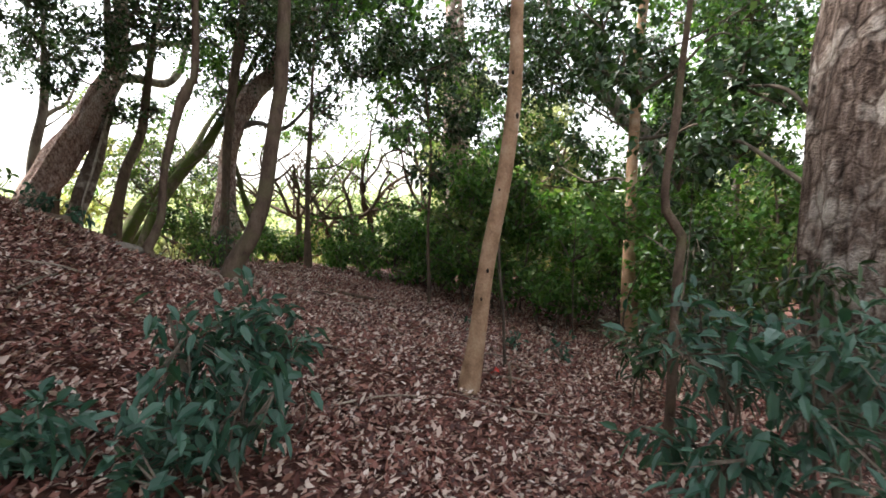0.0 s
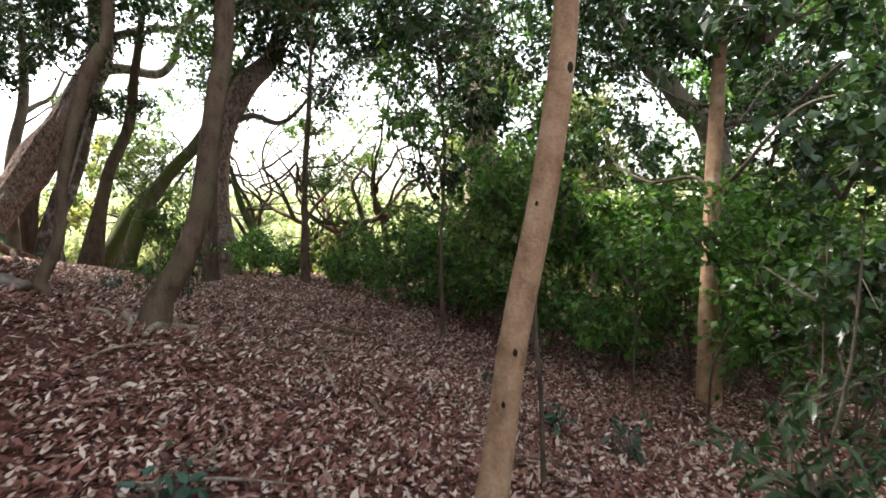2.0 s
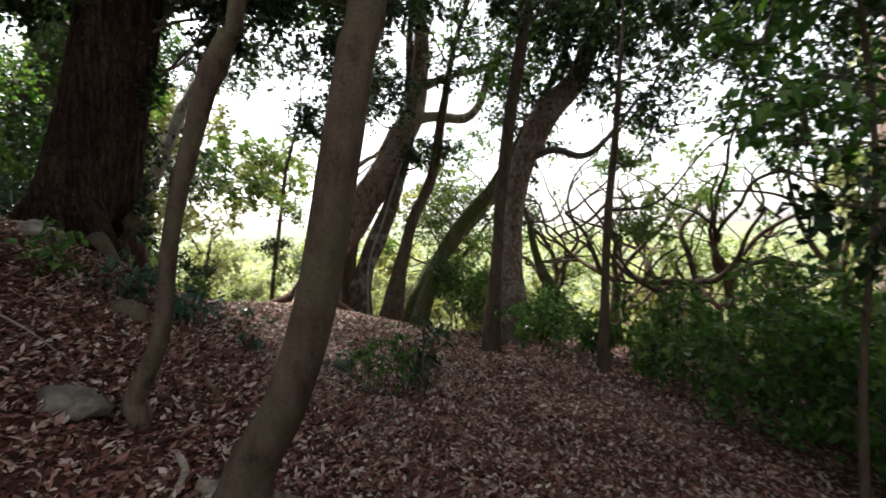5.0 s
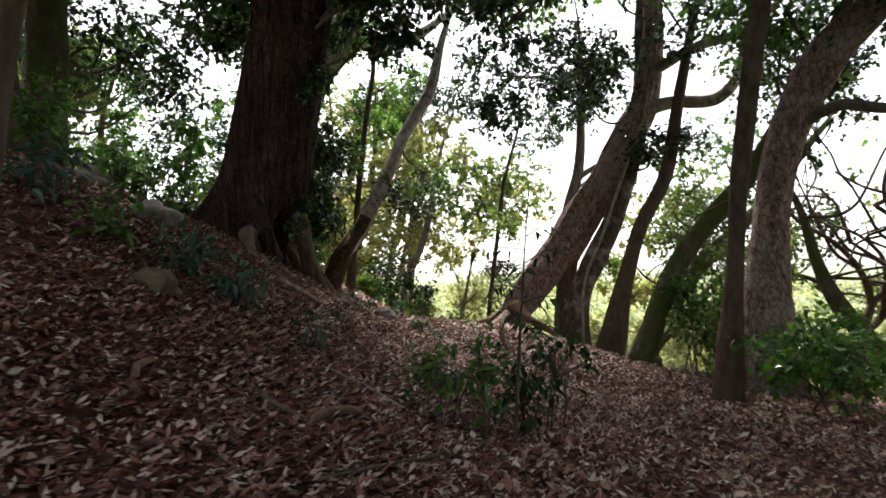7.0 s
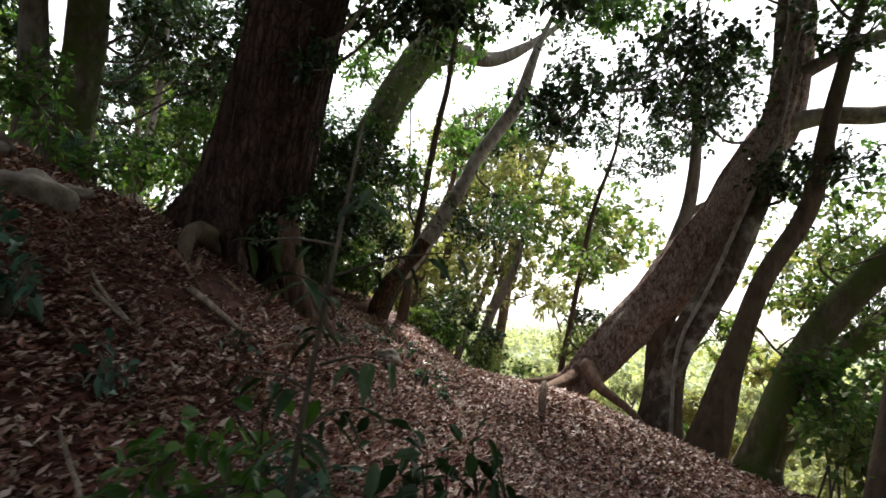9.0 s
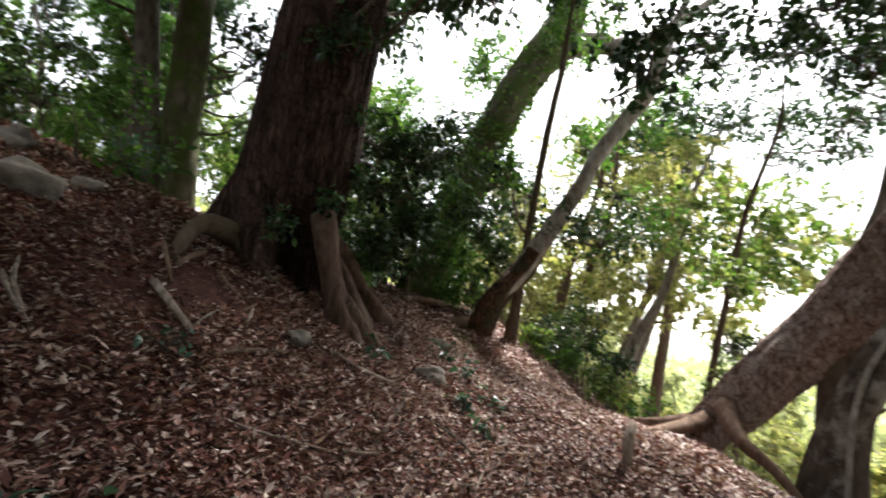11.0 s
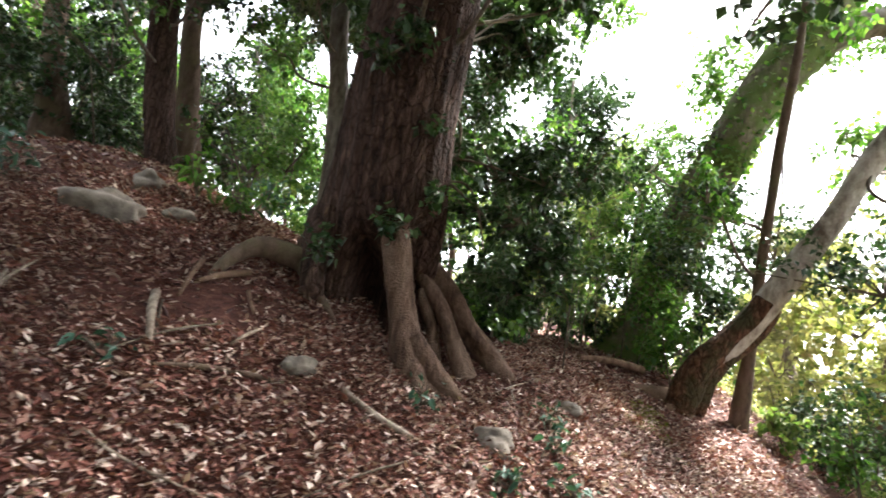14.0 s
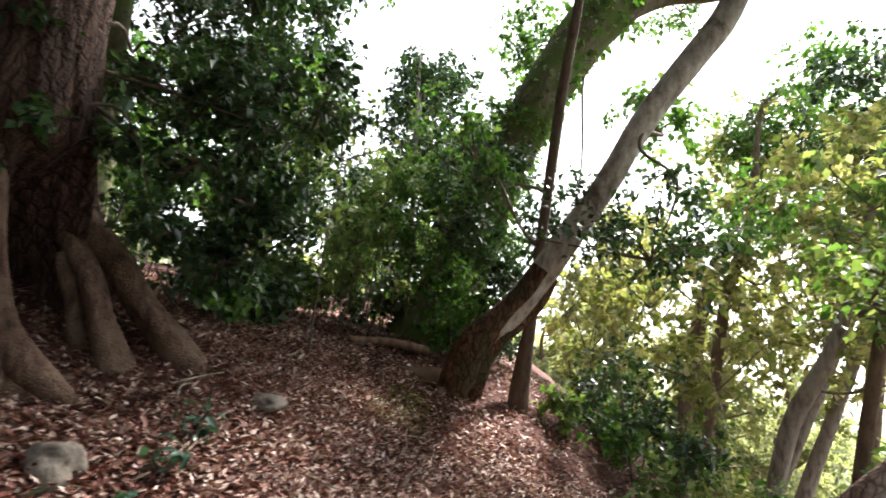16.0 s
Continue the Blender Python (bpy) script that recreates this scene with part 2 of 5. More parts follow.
def mesh_arrays(name, verts, faces, mat, smooth=False):
    """A mesh from an (n, 3) array and an (m, 3 or 4) array of corners."""
    verts, faces = np.asarray(verts, np.float32), np.asarray(faces, np.int32)
    me = bpy.data.meshes.new(name)
    k = faces.shape[1]
    me.vertices.add(len(verts))
    me.vertices.foreach_set("co", verts.ravel())
    me.loops.add(faces.size)
    me.loops.foreach_set("vertex_index", faces.ravel())
    me.polygons.add(len(faces))
    me.polygons.foreach_set("loop_start", np.arange(0, faces.size, k, dtype=np.int32))
    me.polygons.foreach_set("use_smooth", np.full(len(faces), smooth))
    me.materials.append(mat)
    me.update(calc_edges=True)
    return me


axis_x = np.r_[-1500, -700, -350, -180, -110, -75, -55, np.arange(-42, -18, 1.2), np.arange(-18, 8, 0.16), np.arange(8, 36, 1.5), 50, 75, 120, 250, 600, 1500]
axis_y = np.r_[-1500, -600, -250, -120, -70, -45, np.arange(-32, -6, 1.4), np.arange(-6, 17, 0.16), np.arange(17, 45, 1.2), 55, 75, 110, 180, 350, 700, 1500]
gx, gy = np.meshgrid(axis_x, axis_y)
gv = np.stack([gx.ravel(), gy.ravel(), ground_z(gx.ravel(), gy.ravel())], 1)
nx, ny = len(axis_x), len(axis_y)
ii = (np.arange(ny - 1)[:, None] * nx + np.arange(nx - 1)[None]).ravel()
ground = new("ground", mesh_arrays("ground", gv, np.stack([ii, ii + 1, ii + nx + 1, ii + nx], 1), SOIL, True))
tagged(ground, "sloping woodland ground of bare reddish-brown soil", "ground", kind="structure")


# ---- builders ----
def thing(name, at, label, category, group=""):
    ob = new(name)
    ob.location = at
    ob.empty_display_size = 0.2
    return tagged(ob, label, category, group)


def part(name, mesh, parent, label=""):
    ob = new(name, mesh)
    ob.parent = parent
    if label:
        ob["label"] = label
    return ob


def spline(points, step):
    """Points (x, y, z, radius) along a smooth curve through the given ones."""
    p = np.array(points, float)
    if len(p) == 2:
        p = np.array([p[0], (p[0] + p[1]) / 2, p[1]])
    q = np.vstack([2 * p[0] - p[1], p, 2 * p[-1] - p[-2]])
    q[0, 3], q[-1, 3] = p[0, 3], p[-1, 3]
    out = []
    for i in range(len(p) - 1):
        a, b, c, d = q[i:i + 4]
        k = max(2, int(np.linalg.norm((c - b)[:3]) / step))
        for t in np.arange(k) / k:
            out.append(0.5 * (2 * b + (c - a) * t + (2 * a - 5 * b + 4 * c - d) * t * t + (3 * b - a - 3 * c + d) * t ** 3))
    out.append(p[-1])
    return np.array(out)


def tube(points, sides=12, step=0.12, rough=0.05, ridges=0.0, seed=0):
    """Tapered tube with an uneven skin: rough is its lumpiness, ridges its lengthwise furrows."""
    s = spline(points, step)
    n = len(s)
    tang = np.gradient(s[:, :3], axis=0)
    tang /= np.linalg.norm(tang, axis=1)[:, None] + 1e-9
    ref = np.array([1.0, 0.0, 0.0]) if abs(tang[0][0]) < 0.8 else np.array([0.0, 1.0, 0.0])
    ang = np.arange(sides) * 2 * np.pi / sides
    r2 = np.random.default_rng(seed + 11)
    ph = r2.uniform(0, 6.28, 8)
    verts = []
    along = np.r_[0, np.cumsum(np.linalg.norm(np.diff(s[:, :3], axis=0), axis=1))]
    for i in range(n):
        u = np.cross(tang[i], ref)
        u /= np.linalg.norm(u)
        v = np.cross(tang[i], u)
        ref = np.cross(u, tang[i])
        a = along[i]
        lump = rough * (np.sin(2 * ang + ph[0] + a * 1.3) + 0.7 * np.sin(3 * ang + ph[1] - a * 2.1) + 0.6 * np.sin(ang + ph[2] + a * 3.7) + 0.4 * np.sin(5 * ang + ph[3] + a * 5.3))
        fur = ridges * (np.sin(9 * ang + ph[4] + 0.5 * np.sin(a * 2.2)) + 0.7 * np.sin(14 * ang + ph[5] + 0.7 * np.sin(a * 3.1)))
        rad = max(s[i, 3], 0.002) * (1 + lump + fur)
        verts.append(s[i, :3] + rad[:, None] * (np.cos(ang)[:, None] * u + np.sin(ang)[:, None] * v))
    verts = np.concatenate(verts)
    i, j = np.meshgrid(np.arange(n - 1), np.arange(sides), indexing="ij")
    a, b = i * sides + j, i * sides + (j + 1) % sides
    faces = np.stack([a, b, b + sides, a + sides], -1).reshape(-1, 4)
    tip = len(verts)
    verts = np.vstack([verts, s[-1, :3] + tang[-1] * s[-1, 3] * 0.6, s[0, :3]])
    k = np.arange(sides)
    last = (n - 1) * sides
    cap = np.stack([last + k, last + (k + 1) % sides, np.full(sides, tip), np.full(sides, tip)], 1)
    cap0 = np.stack([(k + 1) % sides, k, np.full(sides, tip + 1), np.full(sides, tip + 1)], 1)
    return verts, faces, np.vstack([cap, cap0])


def tube_mesh(name, points, mat, origin=(0, 0, 0), sides=12, step=0.12, rough=0.05, ridges=0.0, seed=0):
    v, f, cap = tube(points, sides, step, rough, ridges, seed)
    v = v - np.array(origin)
    me = bpy.data.meshes.new(name)
    me.from_pydata(v.tolist(), [], f.tolist() + cap[:, :3].tolist())
    me.polygons.foreach_set("use_smooth", np.full(len(me.polygons), True))
    me.materials.append(mat)
    me.update()
    return me


def unit(v):
    return v / (np.linalg.norm(v, axis=-1, keepdims=True) + 1e-9)


def leaf_arrays(r, at, along, size, width=0.42, droop=0.25, fine=False, flat=0.6):
    """Leaves as folded blades: at (n, 3) their stalks, along (n, 3) the way each points."""
    n = len(at)
    d = unit(along)
    up = unit(np.stack([r.normal(0, flat, n), r.normal(0, flat, n), np.ones(n)], 1))
    side = unit(np.cross(d, up))
    nor = np.cross(side, d)
    L = (size * r.uniform(0.65, 1.3, n))[:, None]
    W = L * width * r.uniform(0.8, 1.2, n)[:, None]
    down = np.array([0, 0, -1.0]) * droop
    if fine:
        ts, ws = (0.3, 0.68), (0.5, 0.42)
        rows = [at]
        for t, w in zip(ts, ws):
            mid = at + d * L * t + down * L * t * t
            lift = nor * L * 0.07
            rows += [mid + side * W * w * 1.1 + lift, mid, mid - side * W * w * 1.1 + lift]
        rows.append(at + d * L + down * L)
        v = np.stack(rows, 1).reshape(-1, 3)
        f = np.array([[0, 1, 2], [0, 2, 3], [1, 4, 5], [1, 5, 2], [2, 5, 6], [2, 6, 3], [4, 7, 5], [5, 7, 6]])
        k = 8
    else:
        mid = at + d * L * 0.45 + down * L * 0.2 + nor * L * 0.08
        v = np.stack([at, mid + side * W, at + d * L + down * L, mid - side * W], 1).reshape(-1, 3)
        f = np.array([[0, 1, 2], [0, 2, 3]])
        k = 4
    return v, (np.arange(n)[:, None, None] * k + f[None]).reshape(-1, 3)


def prism_arrays(a, b, ra, rb):
    """Thin three-sided twigs from a to b (n, 3)."""
    d = unit(b - a)
    u = unit(np.cross(d, np.array([0.31, 0.52, 0.79])))
    w = np.cross(d, u)
    rings = []
    for p, rr in ((a, ra), (b, rb)):
        for t in (0, 2.1, 4.2):
            rings.append(p + rr * (np.cos(t) * u + np.sin(t) * w))
    v = np.stack(rings, 1).reshape(-1, 3)
    f = np.array([[0, 1, 4], [0, 4, 3], [1, 2, 5], [1, 5, 4], [2, 0, 3], [2, 3, 5]])
    return v, (np.arange(len(a))[:, None, None] * 6 + f[None]).reshape(-1, 3)


def bough(r, centre, radius, leaf=0.085, tips=0, per=15, squash=0.75, fine=False, root=None, width=0.42):
    """Leaves and twigs filling an uneven cloud. Returns leaf and twig arrays in world places."""
    c = np.array(centre, float)
    m = tips or int(34 * radius ** 2 + 14)
    p = unit(r.normal(size=(m, 3))) * (r.uniform(0.1, 1, m) ** 0.45)[:, None]
    p *= 1 + 0.25 * np.sin(p[:, :1] * 4 + c[0]) * np.sin(p[:, 1:2] * 5 + c[1])
    tips_at = c + p * np.array([radius, radius, radius * squash])
    hubs = c + r.normal(size=(max(3, m // 9), 3)) * radius * 0.42 * np.array([1, 1, 0.7])
    near = hubs[np.argmin(((tips_at[:, None] - hubs[None]) ** 2).sum(-1), 1)]
    centre_from = np.array(root if root is not None else c - np.array([0, 0, radius * 0.6]))
    tv1 = prism_arrays(near, tips_at, 0.006, 0.003)
    tv2 = prism_arrays(np.repeat(centre_from[None], len(hubs), 0), hubs, 0.018, 0.007)
    tv = np.vstack([tv1[0], tv2[0]])
    tf = np.vstack([tv1[1], tv2[1] + len(tv1[0])])
    idx = np.repeat(np.arange(m), per)
    way = unit(tips_at - near)[idx]
    at = tips_at[idx] - way * (r.uniform(-0.1, 0.32, len(idx)) * min(1.0, radius + 0.3))[:, None] + r.normal(0, 0.05, (len(idx), 3))
    d = way * 0.5 + r.normal(0, 0.75, (len(idx), 3)) + np.array([0, 0, -0.15])
    return leaf_arrays(r, at, d, leaf, width, fine=fine), (tv, tf)


def leaves_part(parent, origin, arrays, mat, name="crown"):
    v = np.vstack([a[0] for a in arrays]) - np.array(origin)
    off = np.cumsum([0] + [len(a[0]) for a in arrays[:-1]])
    f = np.vstack([a[1] + o for a, o in zip(arrays, off)])
    return part(name, mesh_arrays(name, v, f, mat), parent)


TREES = []      # (thing, polyline, twig material): for hanging boughs on


def tree(points, mat, label, top=None, lean=0.5, flare=1.5, sides=16, rough=0.05, ridges=0.0, name="tree", seed=0, grow=True, extend_r=0.6):
    """A tree from its trunk's line; the foot is sunk into the ground, the stem goes on to the height top."""
    p = [list(q) for q in points]
    x, y, z, r0 = p[0]
    g = gz(x, y)
    foot = [x, y, g - 0.12 - 0.5 * r0, r0 * flare]
    if z > g + 0.12:
        p.insert(0, foot)
        p.insert(1, [x, y, g + 0.08, r0 * (1 + (flare - 1) * 0.5)])
    else:
        p[0] = foot
    if top:
        a, b = np.array(p[-2]), np.array(p[-1])
        d = unit((b - a)[:3])
        d = unit(d * lean + np.array([0, 0, 1 - lean]))
        h = top - b[2]
        k = max(2, int(h / 1.4))
        for i in range(1, k + 1):
            t = i / k
            w = 0.16 * h * 0.3
            p.append([*(b[:3] + d * h * t / max(d[2], 0.35) + np.array([w * math.sin(3.1 * t + seed), w * math.cos(2.3 * t + seed) - w, 0]) * t), b[3] * (1 - (1 - extend_r * 0.5) * t)])
    origin = (p[0][0], p[0][1], g)
    ob = thing(name, origin, label, "tree")
    part("trunk", tube_mesh("trunk", p, mat, origin, sides, 0.12, rough, ridges, seed), ob)
    TREES.append((ob, np.array(p), mat))
    return ob


def limb(ob, points, mat, sides=10, rough=0.06, name="branch", seed=3, label=""):
    return part(name, tube_mesh(name, points, mat, tuple(ob.location), sides, 0.08, rough, 0, seed), ob, label)


def hang(centre, radius, mat, leaf=0.085, density=1.0, seed=0, bare=False):
    """A bough in the crown of the nearest tree, with a limb that leads to it."""
    c = np.array(centre)
    best = None
    for ob, p, bm in TREES:
        t = np.linspace(0, len(p) - 1, 6 * len(p))
        s = np.stack([np.interp(t, np.arange(len(p)), p[:, k]) for k in range(4)], 1)
        s = s[(s[:, 2] > c[2] - 3.0) & (s[:, 2] > ob.location[2] + 1.6)]
        if len(s) == 0:
            continue
        side = np.hypot(*(s[:, :2] - c[:2]).T)
        d = side + 0.45 * abs(s[:, 2] - (c[2] - 0.3 - 0.4 * side))
        i = int(np.argmin(d))
        if best is None or d[i] < best[0]:
            best = (d[i], ob, s[i], bm)
    _, ob, a, bm = best
    r = np.random.default_rng(seed + 100)
    b = c - np.array([0, 0, radius * 0.35])
    m1 = a[:3] * 0.65 + b * 0.35 + np.array([0, 0, 0.12]) + r.normal(0, 0.12, 3)
    m2 = a[:3] * 0.3 + b * 0.7 + np.array([0, 0, 0.2]) + r.normal(0, 0.15, 3)
    w = min(a[3] * 0.4, 0.03, 0.05 / max(0.5, best[0]))
    m1[2] -= 0.1 * best[0]
    if not bare and best[0] < 2.4 and ob not in (hole_tree, bent_tree, knob_tree):
        limb(ob, [(*a[:3], w), (*m1, w * 0.8), (*m2, w * 0.6), (*b, w * 0.3)], TWIG, 7, seed=seed)
    lv, tv = bough(r, c, radius, leaf, tips=int((60 * radius ** 2 + 18) * density), root=b)
    leaves_part(ob, ob.location, [lv], mat)
    leaves_part(ob, ob.location, [tv], TWIG, "twigwork")["kind"] = "stuff"


def shrub(centre, radius, mat, label, leaf=0.09, density=1.0, seed=0, fine=False, per=15, stems=2, squash=0.85, name="shrub", width=0.42):
    """A bush: several stems out of the ground under a cloud of leaves."""
    c = np.array(centre, float)
    r = np.random.default_rng(seed + 500)
    g = gz(c[0], c[1])
    ob = thing(name, (c[0], c[1], g), label, "bush" if name == "shrub" else "plant")
    arr = bough(r, c, radius, leaf, tips=int((60 * radius ** 2 + 18) * density), per=per, fine=fine, squash=squash, width=width)
    for k in range(stems):
        a = np.array([c[0] + r.uniform(-0.25, 0.25) * radius, c[1] + r.uniform(-0.25, 0.25) * radius, 0])
        a[2] = gz(a[0], a[1]) - 0.04
        b = c + r.normal(0, 0.35, 3) * radius
        b[2] = max(b[2], a[2] + 0.25)
        w = 0.004 + 0.014 * min(1, radius)
        mid = a * 0.5 + b * 0.5 + r.normal(0, 0.06, 3)
        limb(ob, [(*a, w), (*mid, w * 0.8), (*b, w * 0.4)], TWIG, 6, 0.03, "stem", seed + k)
    leaves_part(ob, ob.location, [arr[0]], mat, "leaves")
    leaves_part(ob, ob.location, [arr[1]], TWIG, "twigwork")["kind"] = "stuff"
    return ob


# ---- trees along the first slope ----
hole_tree = tree([(0.33, 3.97, -0.06, 0.082), (0.42, 4.03, 0.43, 0.074), (0.49, 4.11, 1.03, 0.068), (0.61, 4.2, 1.68, 0.063), (0.68, 4.28, 2.23, 0.059), (0.7, 4.34, 2.74, 0.055), (0.7, 4.4, 3.15, 0.051)],
                 BARK_TAN, "slender leaning tree with smooth tan bark and knot holes", top=8.5, lean=0.4, flare=1.25, sides=20, rough=0.025)
bent_tree = tree([(-2.51, 5.91, 0.55, 0.14), (-2.42, 5.94, 0.67, 0.117), (-2.26, 6.0, 0.94, 0.101), (-2.11, 6.09, 1.41, 0.092), (-2.03, 6.18, 2.02, 0.087), (-1.97, 6.25, 2.52, 0.081), (-1.93, 6.3, 2.86, 0.08)],
                 BARK_BROWN, "smooth dark brown trunk bending up from the slope", top=8, lean=0.5, flare=1.2, sides=20, rough=0.03, seed=2)
knob_tree = tree([(-3.42, 5.85, 0.84, 0.062), (-3.3, 5.94, 1.15, 0.05), (-3.27, 6.01, 1.7, 0.046), (-3.21, 6.07, 2.06, 0.05), (-3.12, 6.16, 2.5, 0.056), (-3.08, 6.19, 2.62, 0.07), (-3.01, 6.25, 2.82, 0.05), (-2.97, 6.29, 3.02, 0.044)],
                 BARK_BROWN, "thin crooked sapling with a swollen knob on its stem", top=7, lean=0.5, rough=0.05, seed=3)
tree([(-5.48, 12.2, -0.45, 0.12), (-5.4, 12.36, 1.2, 0.1), (-5.36, 12.5, 2.5, 0.105), (-5.26, 12.66, 3.7, 0.103), (-5.12, 12.86, 5.05, 0.10), (-5.05, 12.98, 5.8, 0.09)],
     BARK_BROWN, "dark thin trunk rising beside a stouter grey tree", top=9, lean=0.5, seed=4)
stout = tree([(-5.9, 13.42, -0.6, 0.32), (-5.94, 13.58, 1.26, 0.255), (-5.78, 13.8, 2.75, 0.23), (-5.4, 14.1, 3.8, 0.25), (-4.92, 14.44, 4.48, 0.206), (-4.65, 14.67, 5.4, 0.17)],
             BARK_PINK, "stout pale grey-brown tree with a forking crown", top=9, lean=0.5, sides=20, seed=5)
limb(stout, [(-5.75, 13.8, 2.9, 0.09), (-5.2, 14.0, 3.1, 0.07), (-4.7, 14.2, 2.95, 0.06), (-4.3, 14.3, 3.2, 0.045), (-3.7, 14.4, 3.9, 0.03)], BARK_GREY, 9, 0.08)
ft = tree([(-3.32, 11.93, -0.4, 0.07), (-3.35, 12.06, 0.75, 0.064), (-3.35, 12.19, 1.82, 0.06), (-3.3, 12.36, 3.09, 0.046), (-3.29, 12.44, 3.77, 0.034)],
          BARK_BROWN, "thin straight dark sapling against the sky", top=5.5, lean=0.6, seed=6)
tree([(2.82, 7.68, -0.85, 0.1), (2.78, 7.89, 0.78, 0.085), (2.83, 8.11, 2.46, 0.08), (2.87, 8.26, 3.6, 0.074)], BARK_TAN, "slim upright tree among the bushes", top=8, lean=0.4, seed=7)
tree([(1.71, 3.26, 0.0, 0.036), (1.73, 3.34, 1.07, 0.03), (1.75, 3.37, 1.32, 0.032), (1.64, 3.39, 1.49, 0.028), (1.64, 3.42, 1.74, 0.024), (1.7, 3.47, 2.11, 0.026), (1.72, 3.5, 2.32, 0.023)],
     BARK_BROWN, "crooked sapling with a kinked stem", top=4.2, lean=0.5, rough=0.06, seed=8)
tree([(3.57, 3.88, 0.05, 0.54), (3.46, 4.0, 1.14, 0.47), (3.46, 4.12, 2.24, 0.42), (3.52, 4.27, 3.11, 0.40)], BARK_FLAKE, "massive old trunk with flaking reddish-grey bark", top=10, lean=0.2, sides=120, rough=0.04, ridges=0.035, seed=9)
tree([(0.05, 16.3, -0.7, 0.42), (-0.01, 16.48, 0.92, 0.40), (-0.04, 16.81, 3.64, 0.38), (-0.07, 17.04, 5.54, 0.34)], BARK_PINK, "distant stout trunk with pinkish bark", top=10, lean=0.3, sides=18, seed=10)
arch = tree([(5.3, 13.39, -0.6, 0.32), (5.07, 13.39, 1.21, 0.284), (4.79, 13.52, 2.71, 0.26), (4.2, 13.47, 3.25, 0.22), (3.8, 13.45, 3.7, 0.19), (3.4, 13.42, 4.06, 0.16)], BARK_GREY, "grey tree with a trunk arching over the bushes", top=7, lean=0.7, seed=11)
tree([(-8.09, 13.34, -0.3, 0.2), (-7.7, 13.66, 1.05, 0.17), (-7.19, 14.03, 1.93, 0.15), (-6.72, 14.35, 2.6, 0.13)], BARK_MOSS, "slanting mossy trunk on the edge of the slope", top=6, lean=0.7, seed=12)
tree([(-4.54, 14.75, -0.78, 0.13), (-5.04, 14.52, -0.18, 0.125), (-5.48, 14.32, 0.49, 0.11), (-5.72, 14.24, 1.09, 0.08)], BARK_MOSS, "mossy stem leaning back over the slope", top=2.6, lean=0.6, seed=13)

# ---- leaning trees in the middle ----
leaner = tree([(-10.85, 12.15, 0.0, 0.27), (-10.75, 12.85, 0.85, 0.32), (-10.55, 13.6, 1.8, 0.38), (-10.2, 14.1, 2.75, 0.38), (-9.8, 14.43, 3.65, 0.34), (-9.45, 14.72, 4.5, 0.27), (-9.3, 14.85, 5.6, 0.2)],
              BARK_PINK, "massive leaning trunk with scaly pinkish bark", top=9, lean=0.4, flare=1.25, sides=72, rough=0.09, ridges=0.045, name="leaning_tree", seed=20)
limb(leaner, [(-9.5, 14.62, 4.3, 0.16), (-9.05, 15.1, 4.42, 0.13), (-8.6, 15.7, 4.38, 0.12), (-8.3, 16.0, 4.75, 0.10), (-8.1, 16.05, 5.4, 0.08), (-7.7, 16.3, 6.4, 0.05)], BARK_PALE, 12, 0.08, label="pale crooked bough")
limb(leaner, [(-9.4, 14.7, 5.0, 0.12), (-8.7, 15.3, 5.4, 0.10), (-8.2, 16.2, 5.7, 0.08), (-7.6, 17, 6.6, 0.05)], BARK_GREY, 10, 0.08)
limb(leaner, [(-10.88, 12.3, 0.25, 0.13), (-10.3, 11.75, 0.12, 0.08), (-9.7, 11.2, 0.06, 0.06), (-9.2, 11.0, 0.08, 0.05)], BARK_ROOT, 10, 0.1, "root")
limb(leaner, [(-10.9, 12.3, 0.2, 0.15), (-10.85, 11.7, 0.06, 0.08), (-10.95, 11.3, 0.0, 0.05)], BARK_ROOT, 10, 0.1, "root")
limb(leaner, [(-10.6, 12.3, 0.4, 0.15), (-10.1, 12.3, 0.12, 0.09), (-9.6, 12.5, -0.1, 0.06), (-9.2, 12.7, -0.4, 0.04)], BARK_ROOT, 10, 0.1, "root")
limb(leaner, [(-10.55, 13.5, 1.6, 0.22), (-10.6, 13.5, 0.6, 0.17), (-10.65, 13.5, -0.6, 0.2)], BARK_BROWN, 16, 0.1, "root")
dark_twin = tree([(-9.9, 13.1, -0.65, 0.25), (-9.8, 13.25, 0.55, 0.205), (-9.75, 13.75, 1.5, 0.22), (-9.7, 14.3, 2.6, 0.19), (-9.6, 14.65, 3.7, 0.16)], BARK_TWIN, "dark trunk with pale weathered patches", top=8, lean=0.5, flare=1.5, sides=20, rough=0.08, seed=21)
tree([(-9.06, 13.25, -0.62, 0.19), (-8.91, 13.64, 0.81, 0.16), (-8.8, 13.93, 1.84, 0.14), (-8.6, 14.44, 2.9, 0.125)], BARK_BROWN, "slim dark trunk leaning downhill", top=8, lean=0.6, seed=22)
tree([(-9.6, 14.37, -0.79, 0.2), (-9.28, 15.12, 0.54, 0.2), (-8.96, 16.03, 1.48, 0.15), (-8.57, 17.13, 2.52, 0.12)], BARK_MOSS, "low slanting mossy trunk", top=4.5, lean=0.8, seed=23)
tree([(-9.66, 14.9, -0.66, 0.12), (-9.47, 15.41, -0.08, 0.11), (-9.3, 15.87, 0.4, 0.09), (-9.0, 16.6, 1.2, 0.06)], BARK_MOSS, "thin slanting stem coated in yellow moss", top=2.2, lean=0.9, seed=24)
LIANA_AT = (-9.5, 13.1, gz(-9.5, 13.1))
liana = thing("liana", LIANA_AT, "pale woody vine twisting up the leaning trunk", "vine")
